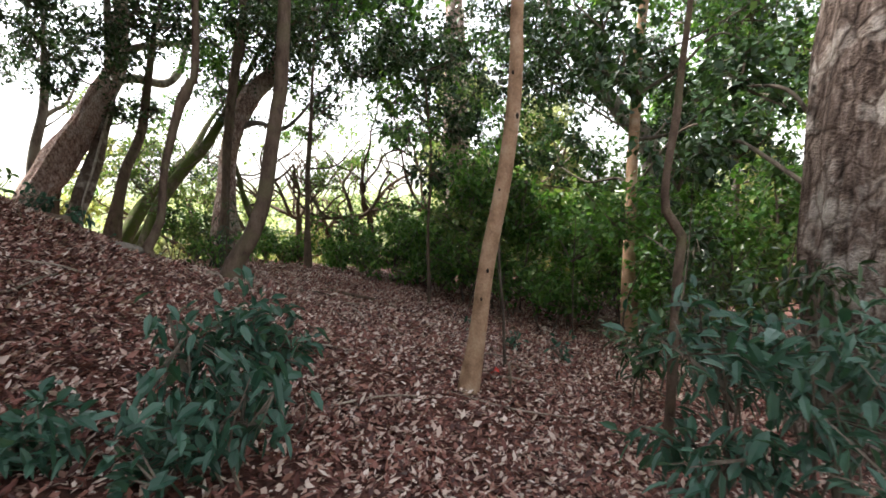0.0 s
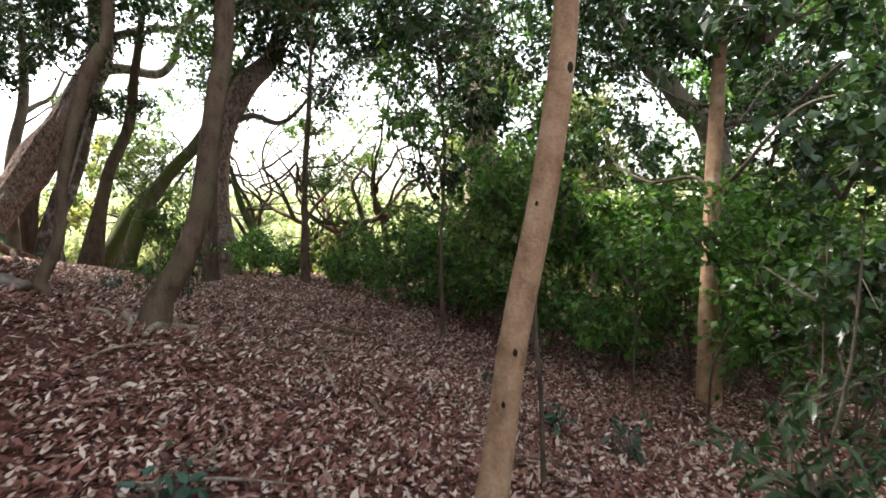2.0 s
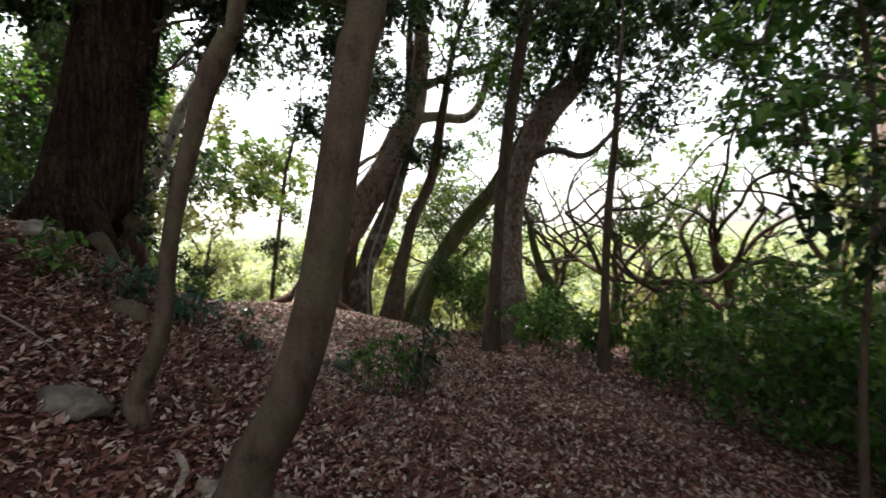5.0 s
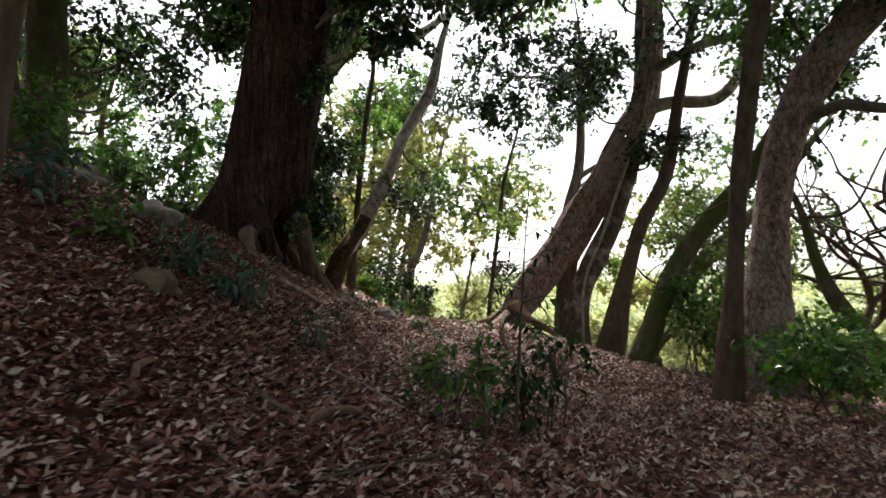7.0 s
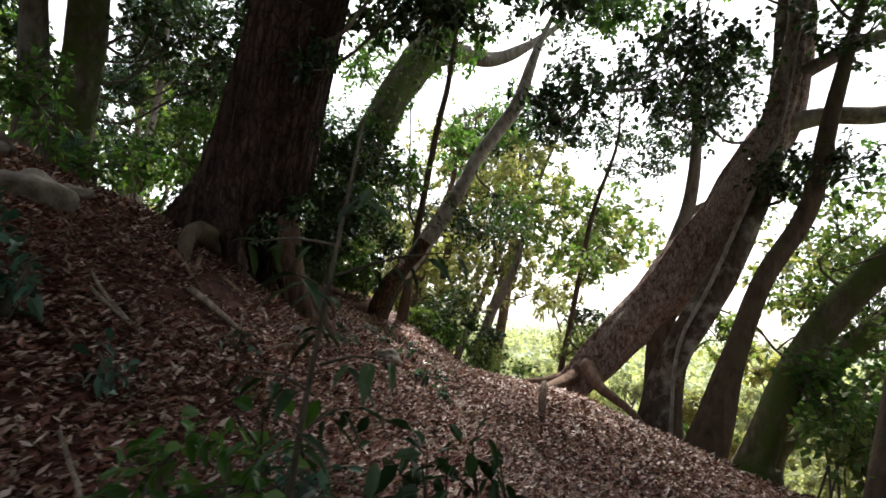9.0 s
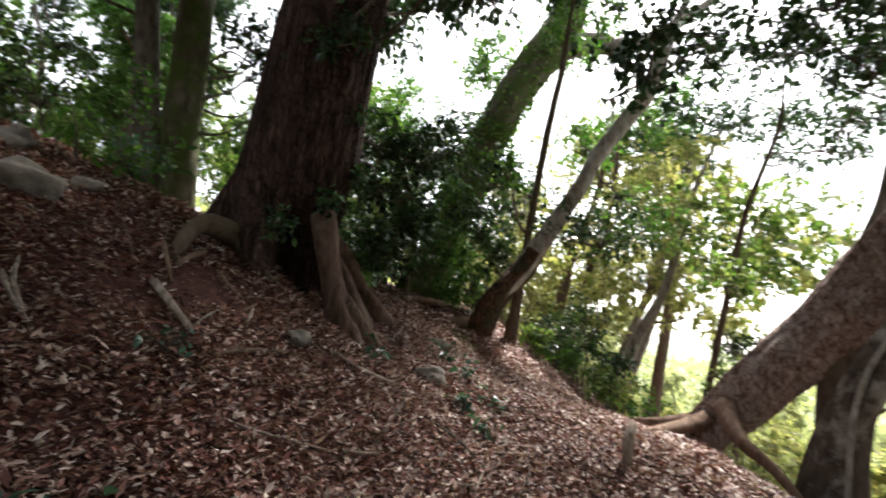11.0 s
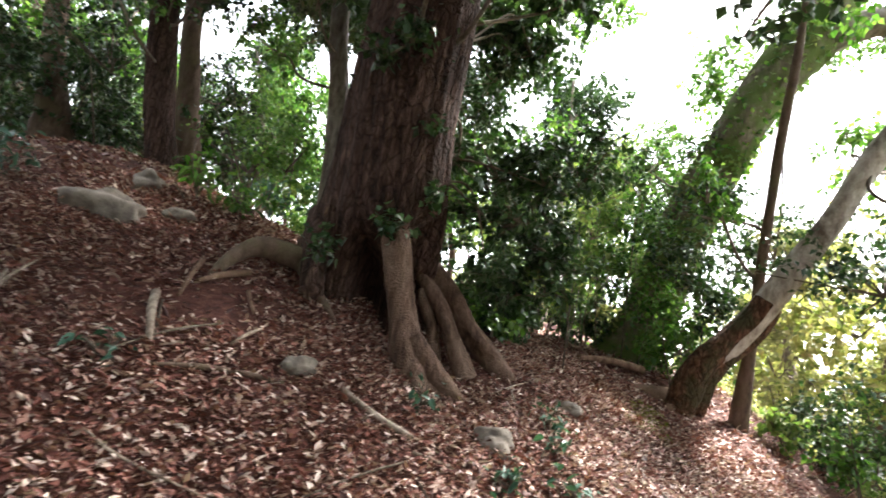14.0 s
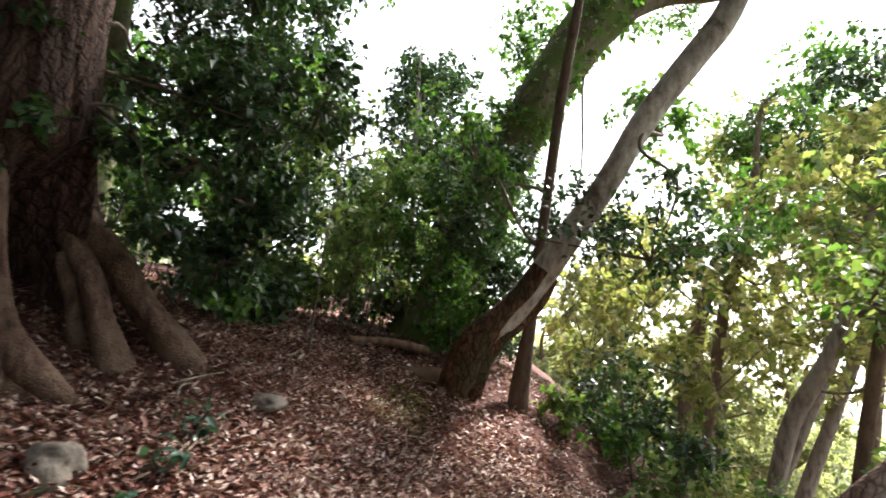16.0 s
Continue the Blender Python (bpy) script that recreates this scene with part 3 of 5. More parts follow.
part("stem", tube_mesh("stem", [(-9.5, 13.1, -0.6, 0.028), (-9.55, 13.2, 0.8, 0.03), (-9.5, 13.65, 1.8, 0.03), (-9.4, 14.1, 3.0, 0.032), (-9.15, 14.45, 4.2, 0.03), (-9.0, 14.6, 5.6, 0.022), (-8.8, 14.9, 7.0, 0.015)], BARK_PALE, LIANA_AT, 10, 0.1, 0.08, 0, 4), liana)
fork = tree([(-11.6, 14.0, -0.3, 0.18), (-11.45, 14.08, 2.08, 0.145), (-11.31, 14.38, 3.38, 0.12), (-11.2, 14.42, 4.57, 0.09), (-11.1, 14.37, 5.66, 0.055)], BARK_GREY, "small forking grey tree against the sky", top=7.5, lean=0.5, seed=25)
limb(fork, [(-11.33, 14.4, 3.25, 0.085), (-11.29, 14.83, 3.51, 0.065), (-11.25, 15.26, 3.77, 0.055), (-11.2, 15.7, 4.5, 0.03)], BARK_GREY)
tree([(-12.65, 12.6, -0.07, 0.06), (-12.46, 12.8, 1.88, 0.05), (-12.33, 12.95, 3.21, 0.045), (-12.19, 13.3, 4.55, 0.035)], BARK_BROWN, "thin dark sapling on the slope's edge", top=5.8, lean=0.5, seed=26)
tree([(-20.94, 11.03, -0.5, 0.13), (-20.78, 11.27, 3.18, 0.12), (-20.57, 11.75, 5.3, 0.10)], BARK_BROWN, "dark thin trunk down the valley side", top=8, seed=27)
tree([(-19.13, 12.16, -1.2, 0.16), (-18.96, 12.52, 0.9, 0.15), (-18.79, 13.14, 2.46, 0.12)], BARK_GREY, "slanting grey trunk down the valley side", top=7, lean=0.7, seed=28)

# ---- the great tree ----
great_axis = np.array([(-8.80, 6.98, 0.2), (-8.75, 7.04, 1.5), (-8.55, 7.31, 2.27), (-8.37, 7.40, 3.24), (-8.2, 7.62, 4.65), (-7.9, 7.95, 7.5), (-7.7, 8.2, 12.0)])
great_rad = np.array([0.60, 0.60, 0.57, 0.545, 0.51, 0.42, 0.2])
GREAT_Z = np.r_[np.arange(0.2, 3.4, 0.06), np.arange(3.4, 12, 0.25)]
# buttresses: bearing, width, reach at the ground, height; hollows: bearing, width, depth, middle and spread of height
BUTTRESSES = [(15, 16, 0.2, 0.5), (-35, 28, 0.24, 0.8), (205, 22, 0.5, 0.7), (275, 30, 0.3, 0.7), (170, 12, 0.45, 0.5)]
HOLLOWS = [(48, 24, 0.52, 0.1, 0.75), (106, 27, 0.56, 0.45, 1.05)]


def great_trunk():
    sides = 200
    ang = np.arange(sides) * 2 * np.pi / sides
    deg = np.degrees(ang)
    verts = []
    for z in GREAT_Z:
        ax = np.array([np.interp(z, great_axis[:, 2], great_axis[:, k]) for k in (0, 1)])
        r0 = np.interp(z, great_axis[:, 2], great_rad)
        h = z - ground_z(ax[0] + 0.95 * np.cos(ang), ax[1] + 0.95 * np.sin(ang))
        h = np.clip(h, -0.25, None)
        rad = np.full(sides, r0)
        for b, w, reach, high in BUTTRESSES:
            dd = (deg - b + 180) % 360 - 180
            rad = rad + reach * np.exp(-(dd / w) ** 2) * np.exp(-(np.clip(h, 0, None) / high) ** 1.3)
        for b, w, deep, mid, spread in HOLLOWS:
            dd = (deg - b + 180) % 360 - 180
            rad = rad - deep * np.exp(-(dd / w) ** 8) * np.exp(-((h - mid) / spread) ** 6)
        wav = 0.25 * np.sin(z * 1.9)
        fur = 0.016 * np.sin(13 * ang + 1 + wav * 3) + 0.012 * np.sin(23 * ang + 2.2 * np.sin(z * 1.3)) + 0.009 * np.sin(37 * ang + 3 * np.sin(z * 2.1)) + 0.02 * np.sin(3 * ang + z)
        rad = np.clip(rad * (1 + fur), 0.1, None)
        verts.append(np.stack([ax[0] + rad * np.cos(ang), ax[1] + rad * np.sin(ang), np.full(sides, z)], 1))
    n = len(GREAT_Z)
    i, j = np.meshgrid(np.arange(n - 1), np.arange(sides), indexing="ij")
    a, b = i * sides + j, i * sides + (j + 1) % sides
    return np.concatenate(verts), np.stack([a, b, b + sides, a + sides], -1).reshape(-1, 4)


gt_at = np.array([-8.72, 7.0, gz(-8.72, 7.0)])
great = thing("great_tree", gt_at, "great old tree with furrowed reddish bark and splayed roots", "tree")
gtv, gtf = great_trunk()
part("trunk", mesh_arrays("trunk", gtv - gt_at, gtf, BARK_RED, True), great)
TREES.append((great, np.c_[great_axis, great_rad], BARK_BROWN))
FOOT = "pale brown root foot like a pillar"
limb(great, [(-8.5, 7.2, 3.0, 0.08), (-8.43, 7.42, 2.5, 0.1), (-8.39, 7.6, 2.1, 0.12), (-8.38, 7.71, 1.85, 0.125), (-8.42, 7.79, 1.55, 0.112), (-8.48, 7.85, 1.3, 0.115), (-8.53, 7.92, 1.05, 0.15), (-8.61, 7.98, 0.78, 0.21), (-8.66, 8.02, 0.5, 0.27)], BARK_LEG, 32, 0.1, "root", 1, FOOT)
limb(great, [(-8.53, 7.95, 1.1, 0.11), (-8.68, 8.1, 0.87, 0.12), (-8.85, 8.22, 0.72, 0.09), (-9.0, 8.32, 0.6, 0.05)], BARK_LEG, 16, 0.06, "root", 2)
limb(great, [(-8.5, 7.9, 1.0, 0.10), (-8.52, 8.08, 0.8, 0.11), (-8.5, 8.24, 0.62, 0.06)], BARK_LEG, 16, 0.06, "root", 3)
limb(great, [(-9.0, 7.2, 2.1, 0.1), (-9.2, 7.4, 1.85, 0.12), (-9.38, 7.58, 1.6, 0.125), (-9.57, 7.73, 1.3, 0.125), (-9.75, 7.88, 1.08, 0.15), (-9.95, 8.03, 0.78, 0.19)], BARK_LEG, 26, 0.11, "root", 4)
limb(great, [(-9.05, 7.4, 1.75, 0.08), (-9.14, 7.58, 1.55, 0.08), (-9.2, 7.7, 1.38, 0.08), (-9.25, 7.8, 1.17, 0.085), (-9.38, 7.95, 0.8, 0.12)], BARK_LEG, 20, 0.12, "root", 5)
limb(great, [(-9.05, 7.45, 1.6, 0.06), (-9.09, 7.52, 1.42, 0.065), (-9.15, 7.61, 1.21, 0.065), (-9.19, 7.7, 0.92, 0.065)], BARK_LEG, 14, 0.07, "root", 6)
limb(great, [(-7.98, 7.05, 2.1, 0.16), (-7.88, 7.2, 1.7, 0.12), (-7.82, 7.35, 1.3, 0.1)], BARK_RED, 16, 0.08, "root", 9)
limb(great, [(-8.05, 7.1, 1.55, 0.11), (-7.7, 7.02, 1.62, 0.10), (-7.4, 7.0, 1.62, 0.085), (-7.15, 7.04, 1.42, 0.06), (-7.02, 7.12, 1.2, 0.045)], BARK_BROWN, 14, 0.1, "root", 7, "arched surface root")
limb(great, [(-8.2, 7.2, 5.0, 0.16), (-7.6, 7.9, 5.6, 0.12), (-7.0, 8.8, 6.0, 0.08), (-6.2, 9.6, 6.6, 0.05)], BARK_BROWN, 12, 0.06)
limb(great, [(-8.2, 7.6, 5.6, 0.15), (-9.2, 7.9, 6.2, 0.11), (-10.2, 8.4, 6.6, 0.06)], BARK_BROWN, 12, 0.06)

# ---- trees by the path's end ----
lean2 = tree([(-12.93, 8.75, 0.8, 0.15), (-12.99, 9.14, 1.5, 0.17), (-13.11, 9.53, 2.08, 0.17), (-13.21, 9.92, 2.77, 0.17), (-13.29, 10.37, 3.65, 0.155), (-13.35, 10.75, 4.45, 0.155), (-13.46, 11.2, 5.19, 0.15), (-13.53, 11.54, 5.78, 0.145)],
             BARK_PALE, "leaning tree with pale knotted bark and a hollow foot", top=8.5, lean=0.7, flare=0.75, sides=24, rough=0.07, name="leaning_tree", seed=40)
limb(lean2, [(-12.93, 8.95, 1.2, 0.12), (-12.78, 8.78, 0.85, 0.1), (-12.66, 8.72, 0.6, 0.09), (-12.55, 8.75, 0.35, 0.08)], BARK_ROOT, 14, 0.1, "root")
limb(lean2, [(-12.9, 8.72, 0.62, 0.2), (-12.95, 8.9, 1.1, 0.235), (-13.0, 9.14, 1.5, 0.24), (-13.06, 9.36, 1.82, 0.212), (-13.12, 9.55, 2.1, 0.195), (-13.16, 9.72, 2.4, 0.17)], BARK_HUSK, 26, 0.16, "foot", 5, "rough reddish-brown decaying bark")
limb(lean2, [(-13.02, 9.15, 1.4, 0.15), (-13.1, 9.02, 0.95, 0.12), (-13.2, 8.9, 0.6, 0.11), (-13.35, 8.8, 0.35, 0.08)], BARK_HUSK, 16, 0.16, "root", 6)
limb(lean2, [(-13.0, 8.7, 0.95, 0.16), (-12.6, 8.2, 0.95, 0.08), (-12.3, 7.9, 1.02, 0.05), (-12.0, 7.7, 1.1, 0.03)], BARK_ROOT, 10, 0.1, "root")
mossy = tree([(-14.25, 7.3, 1.2, 0.5), (-14.62, 7.6, 2.3, 0.46), (-14.77, 7.95, 3.73, 0.44), (-14.97, 8.53, 5.48, 0.43), (-15.24, 9.17, 6.94, 0.44), (-15.5, 9.67, 7.86, 0.46)], BARK_MOSS,
             "large leaning tree coated in moss and creepers", top=11, lean=0.6, flare=1.15, sides=24, rough=0.05, seed=41)
limb(mossy, [(-15.3, 9.4, 7.3, 0.3), (-15.6, 10.3, 7.8, 0.24), (-15.9, 11.3, 7.9, 0.2), (-16.1, 12.3, 8.5, 0.14), (-16.3, 13.5, 9.6, 0.08)], BARK_GREY, 14, 0.06)
tree([(-13.6, 9.4, 0.5, 0.09), (-13.45, 9.5, 1.8, 0.076), (-13.3, 9.58, 2.95, 0.07), (-13.1, 9.7, 4.35, 0.07), (-12.95, 9.8, 5.2, 0.062), (-12.87, 9.88, 5.8, 0.056)], BARK_BROWN, "slim dark pole of a young tree by the path", top=8, lean=0.6, seed=42)
tree([(-22.72, 10.33, 0.0, 0.2), (-22.46, 10.7, 3.42, 0.17), (-22.39, 11.34, 5.53, 0.12)], BARK_BROWN, "crooked dark trunk down the valley side", top=8, seed=43)
tree([(-24.34, 12.18, -2.0, 0.17), (-24.43, 13.71, 2.77, 0.15), (-24.31, 14.28, 4.88, 0.16)], BARK_GREY, "grey trunk slanting out of the valley", top=8, lean=0.6, seed=44)
tree([(-23.4, 12.7, -2.0, 0.17), (-23.5, 14.1, 3.0, 0.15), (-23.4, 14.5, 4.94, 0.17)], BARK_GREY, "grey trunk slanting out of the valley", top=8.5, lean=0.6, seed=45)
tree([(-25.6, 14.4, -2.0, 0.24), (-24.77, 14.63, 3.79, 0.2)], BARK_BROWN, "dark trunk standing in the valley", top=9, lean=0.5, seed=46)

# ---- trees on the upper slope ----
t14 = tree([(-8.2, 2.1, 2.6, 0.36), (-8.01, 1.99, 3.2, 0.26), (-7.75, 1.91, 4.31, 0.23), (-7.5, 1.85, 5.65, 0.21)], BARK_RED, "straight reddish-brown trunk with a flared mossy foot", top=11, lean=0.2, flare=1.3, sides=22, ridges=0.02, seed=50)
limb(t14, [(-8.15, 2.2, 2.75, 0.16), (-8.6, 2.6, 2.5, 0.11), (-9.0, 2.95, 2.25, 0.07)], BARK_MOSS, 12, 0.08, "root")
tree([(-8.79, 1.38, 2.9, 0.2), (-8.36, 1.26, 4.78, 0.185), (-8.1, 1.19, 6.27, 0.17)], BARK_BROWN, "dark trunk standing behind a redder one", top=10, lean=0.2, seed=51)
tree([(-7.15, -0.76, 2.8, 0.32), (-6.8, -0.88, 4.37, 0.23), (-6.5, -0.99, 5.87, 0.2)], BARK_BROWN, "dark brown trunk on the upper slope", top=11, lean=0.2, seed=52)
tree([(-7.06, -5.02, 2.5, 0.2), (-6.6, -5.14, 5.86, 0.17)], BARK_BROWN, "thin dark trunk on the upper slope", top=10, lean=0.1, seed=53)
tree([(-5.64, -0.87, 2.8, 0.4), (-5.3, -1.0, 4.51, 0.27), (-5.1, -1.06, 5.47, 0.24)], BARK_GREY, "grey trunk with a swollen foot", top=11, lean=0.2, seed=54)
tree([(-10.26, 3.81, 2.5, 0.24), (-9.95, 3.75, 4.52, 0.18), (-9.6, 3.63, 6.46, 0.15)], BARK_GREY, "paired grey trunks on the upper slope", top=10, lean=0.3, seed=55)
tree([(-10.55, 4.2, 2.4, 0.3), (-10.24, 4.24, 5.11, 0.25), (-10.05, 4.35, 6.61, 0.23)], BARK_MOSS, "paired grey trunks on the upper slope", top=11, lean=0.3, seed=56)

# ---- boughs and bushes ----
HIGH_A = [(-1.7, 11.0, 4.1, 1.07), (-0.4, 11.6, 4.1, 1.04), (1.1, 11.7, 3.8, 1.04), (3.4, 10.8, 3.9, 0.92), (4.4, 9.8, 3.4, 0.88), (2.0, 11.2, 3.6, 0.89), (-4.9, 14.4, 4.6, 1.13), (-3.5, 14.4, 3.7, 1.01), (-7.9, 12.1, 4.3, 0.95), (-1.2, 12.0, 3.1, 0.90), (-1.1, 9.5, 3.9, 0.81), (4.2, 10.8, 2.9, 0.84)]
LOW_A = [(-1.2, 11.1, 0.3, 0.95), (-0.3, 11.7, 0.5, 1.10), (0.5, 10.9, 1.6, 1.07), (0.6, 9.7, 0.5, 1.02), (1.6, 11.5, 2.4, 1.04), (2.4, 9.4, 0.8, 0.96), (3.1, 11.1, 1.9, 1.07), (3.7, 8.5, 1.3, 0.95), (3.4, 7.4, 0.6, 0.79), (2.9, 8.8, 0.2, 0.82), (-2.7, 13.0, 0.2, 0.92), (4.9, 9.7, 2.4, 0.96), (1.6, 7.8, 0.1, 0.47), (3.1, 7.3, 0.1, 0.58), (-7.5, 14.0, 0.5, 0.8), (-4.5, 12.4, 0.2, 0.66), (1.5, 10.3, 1.0, 0.92), (3.9, 10.5, 0.9, 0.92)]
MIDDLE = [(-10.2, 6.1, 3.2, 0.90), (-10.2, 13.6, 5.0, 1.27), (-8.6, 14.8, 3.5, 0.62), (-9.9, 16.7, 2.0, 1.45), (-6.9, 15.9, 4.3, 1.16), (-8.4, 18.0, 1.9, 0.99), (-11.0, 5.0, 2.9, 0.66), (-15.4, 14.0, 3.5, 1.85), (-13.3, 10.9, 3.0, 1.09)]
SLOPE = [(-10.5, 8.2, 3.4, 0.8), (-10.4, 8.0, 2.1, 0.6), (-18.5, 13.4, 5.3, 1.85), (-17.6, 15.7, 3.6, 1.58), (-11.5, 14.5, 5.2, 1.13), (-12.5, 14.0, 4.7, 0.95), (-13.9, 13.6, 1.1, 0.58), (-9.2, 14.6, 3.5, 0.62), (-12.3, 16.7, 0.6, 0.90), (-21.7, 13.3, 3.5, 2.79), (-15.0, 10.2, 0.8, 0.76)]
UPPER = [(-8.9, 3.3, 3.7, 0.95), (-8.9, 0.7, 4.9, 1.04), (-7.2, -2.5, 4.8, 1.64), (-6.0, -5.0, 5.5, 1.37), (-8.8, 4.6, 3.3, 0.50) , (-15.4, 9.3, 3.8, 0.90), (-7.3, 0.6, 5.3, 1.16)]
END = [(-9.6, 7.8, 3.1, 0.5), (-10.2, 8.0, 2.5, 0.55), (-10.2, 7.7, 1.8, 0.5), (-13.6, 5.9, 3.5, 1.32), (-10.7, 7.1, 3.4, 0.76), (-10.3, 7.0, 2.2, 0.62), (-15.4, 7.4, 4.7, 1.47), (-15.6, 8.1, 3.1, 1.20), (-14.0, 10.7, 1.2, 0.75), (-13.9, 11.3, 0.6, 0.57), (-23.5, 11.9, 7.5, 2.68), (-24.8, 13.8, 6.9, 2.21), (-19.4, 9.8, 4.0, 1.39), (-25.2, 11.3, 3.5, 2.35), (-27.2, 13.1, 4.7, 2.14), (-9.3, 7.4, 3.3, 0.68), (-14.1, 6.5, 2.7, 0.95)]


def plant_clouds(clouds, high_mat, low_mat, far_mat, label, density=1.0, seed=0):
    for i, (x, y, z, r) in enumerate(clouds):
        # far clouds take far_mat, on the valley side a leaf with painted sunlight
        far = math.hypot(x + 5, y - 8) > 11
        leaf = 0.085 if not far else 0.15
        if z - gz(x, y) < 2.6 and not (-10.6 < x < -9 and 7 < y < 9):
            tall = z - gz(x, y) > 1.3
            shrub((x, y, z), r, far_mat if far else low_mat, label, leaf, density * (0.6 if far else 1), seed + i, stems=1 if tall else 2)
            if tall and -14 < x < -9 and y < 7.8:
                shrub((x, y - 0.1, gz(x, y) + 0.45), 0.5, LEAF_DARK, label, leaf, 1.1, seed + i + 900, stems=1)
        else:
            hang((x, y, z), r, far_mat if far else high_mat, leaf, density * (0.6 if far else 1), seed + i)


plant_clouds(HIGH_A, LEAF_DARK, LEAF_MID, LEAF_MID, "bush", 0.7, 10)
plant_clouds(LOW_A, LEAF_MID, LEAF_MID, LEAF_LIGHT, "dense evergreen bush with glossy green leaves", 1.4, 40)
plant_clouds(MIDDLE, LEAF_DARK, LEAF_MID, LEAF_LIGHT, "leafy bush on the slope's edge", 1.0, 80)
plant_clouds(SLOPE, LEAF_DARK, LEAF_DARK, LEAF_YELLOW_LIT, "leafy bush on the valley side", 1.0, 120)
plant_clouds([UPPER[0], UPPER[4]], LEAF_DARK, LEAF_MID, LEAF_MID, "bright green bush on the upper slope", 1.0, 160)
# the rest get the dark leaf in place of shade on this slope
plant_clouds(UPPER[1:4] + UPPER[5:], LEAF_DARK, LEAF_DARK, LEAF_DARK, "green bush on the upper slope, shade put into its dark leaves", 1.0, 164)
plant_clouds(END, LEAF_DARK, LEAF_DARK, LEAF_YELLOW_LIT, "leafy bush beside the path", 0.75, 200)

THICKET = [(1.2, 11.2, -0.2, 0.6), (1.9, 11.4, -0.3, 0.6), (2.5, 11.0, -0.3, 0.6), (0.6, 11.8, -0.3, 0.6), (1.0, 9.0, 0.0, 0.6), (1.6, 9.2, -0.1, 0.6), (0.3, 10.0, 0.0, 0.6), (2.1, 8.7, -0.2, 0.5), (1.2, 9.3, 1.3, 0.8), (0.4, 10.0, 1.7, 0.8), (1.9, 9.0, 2.2, 0.8), (1.8, 7.2, 0.9, 0.55), (2.4, 6.7, 1.3, 0.6), (-0.3, 10.6, 0.1, 0.6), (-0.4, 8.6, 3.6, 0.6), (0.2, 9.4, 2.6, 0.6), (3.4, 6.2, 2.6, 0.6), (4.3, 5.6, 2.6, 0.7)]
plant_clouds(THICKET, LEAF_DARK, LEAF_MID, LEAF_MID, "dense evergreen bush with glossy green leaves", 0.8, 740)
RIGHT_NEAR = [(2.3, 4.9, 1.9, 0.5), (2.7, 4.7, 2.7, 0.5), (2.0, 5.3, 2.7, 0.45), (1.7, 5.6, 3.4, 0.5), (2.6, 5.2, 1.1, 0.45), (3.0, 5.3, 2.1, 0.5)]
plant_clouds(RIGHT_NEAR, LEAF_DARK, LEAF_DARK, LEAF_MID, "straggling dark evergreen bush before a massive trunk", 0.6, 830)
CREST = [(-6.2, 13.7, 0.5, 0.55), (-7.4, 13.7, 0.6, 0.6), (-5.0, 13.3, 0.2, 0.5), (-3.9, 12.9, 0.0, 0.5), (-2.6, 12.0, 0.0, 0.45), (-1.9, 11.6, 0.0, 0.5)]
plant_clouds(CREST, LEAF_MID, LEAF_MID, LEAF_MID, "leafy bush with broad green leaves on the crest", 0.8, 780)
sway = tree([(-0.3, 9.1, -0.55, 0.03), (-0.34, 9.1, 0.8, 0.026), (-0.3, 9.15, 2.0, 0.022), (-0.4, 9.2, 3.2, 0.018)], BARK_BROWN, "thin sapling with sprays of dark leaves", top=4.6, lean=0.5, flare=1.2, sides=8, seed=61)
for i, (x, y, z, r) in enumerate([(-0.6, 8.5, 2.4, 0.5), (-0.3, 8.3, 1.8, 0.42), (-0.9, 8.9, 3.1, 0.5), (0.1, 9.0, 2.9, 0.45)]):
    hang((x, y, z), r, LEAF_DARK if i % 2 else LEAF_MID, 0.085, 0.6, 800 + i)
# a second layer behind the bushes of the first slope
r_fill = np.random.default_rng(21)
for i in range(30):
    x, y = r_fill.uniform(-1.2, 7.5), r_fill.uniform(8.5, 15)
    if x < 0.5 and y < 11.5:
        y += 3
    z = gz(x, y) + r_fill.uniform(0.7, 2.3) * (0.6 if x < 0.5 else 1)
    shrub((x, y, z), r_fill.uniform(0.7, 1.1), LEAF_MID if i % 3 else LEAF_LIGHT, "dense evergreen bush with glossy green leaves", 0.10, 1.2, 700 + i)
# sprigs on the great trunk, and low ferns at its foot
hang((-7.9, 7.9, 3.7), 0.2, LEAF_DARK, 0.08, 0.5, 262, True)
FERNS = [(-5.35, 6.5, 0.26), (-7.3, 5.7, 0.35), (-5.7, 5.55, 0.35), (-5.4, 6.0, 0.22), (-5.1, 6.9, 0.25), (-7.8, 5.9, 0.4), (-8.3, 5.4, 0.4)]
for i, (x, y, r) in enumerate(FERNS):
    shrub((x, y, gz(x, y) + r * 0.8), r, LEAF_MID if i % 2 else LEAF_BLUE, "low leafy undergrowth on the upper slope", 0.10, 0.7, 320 + i, True, 7, 3)

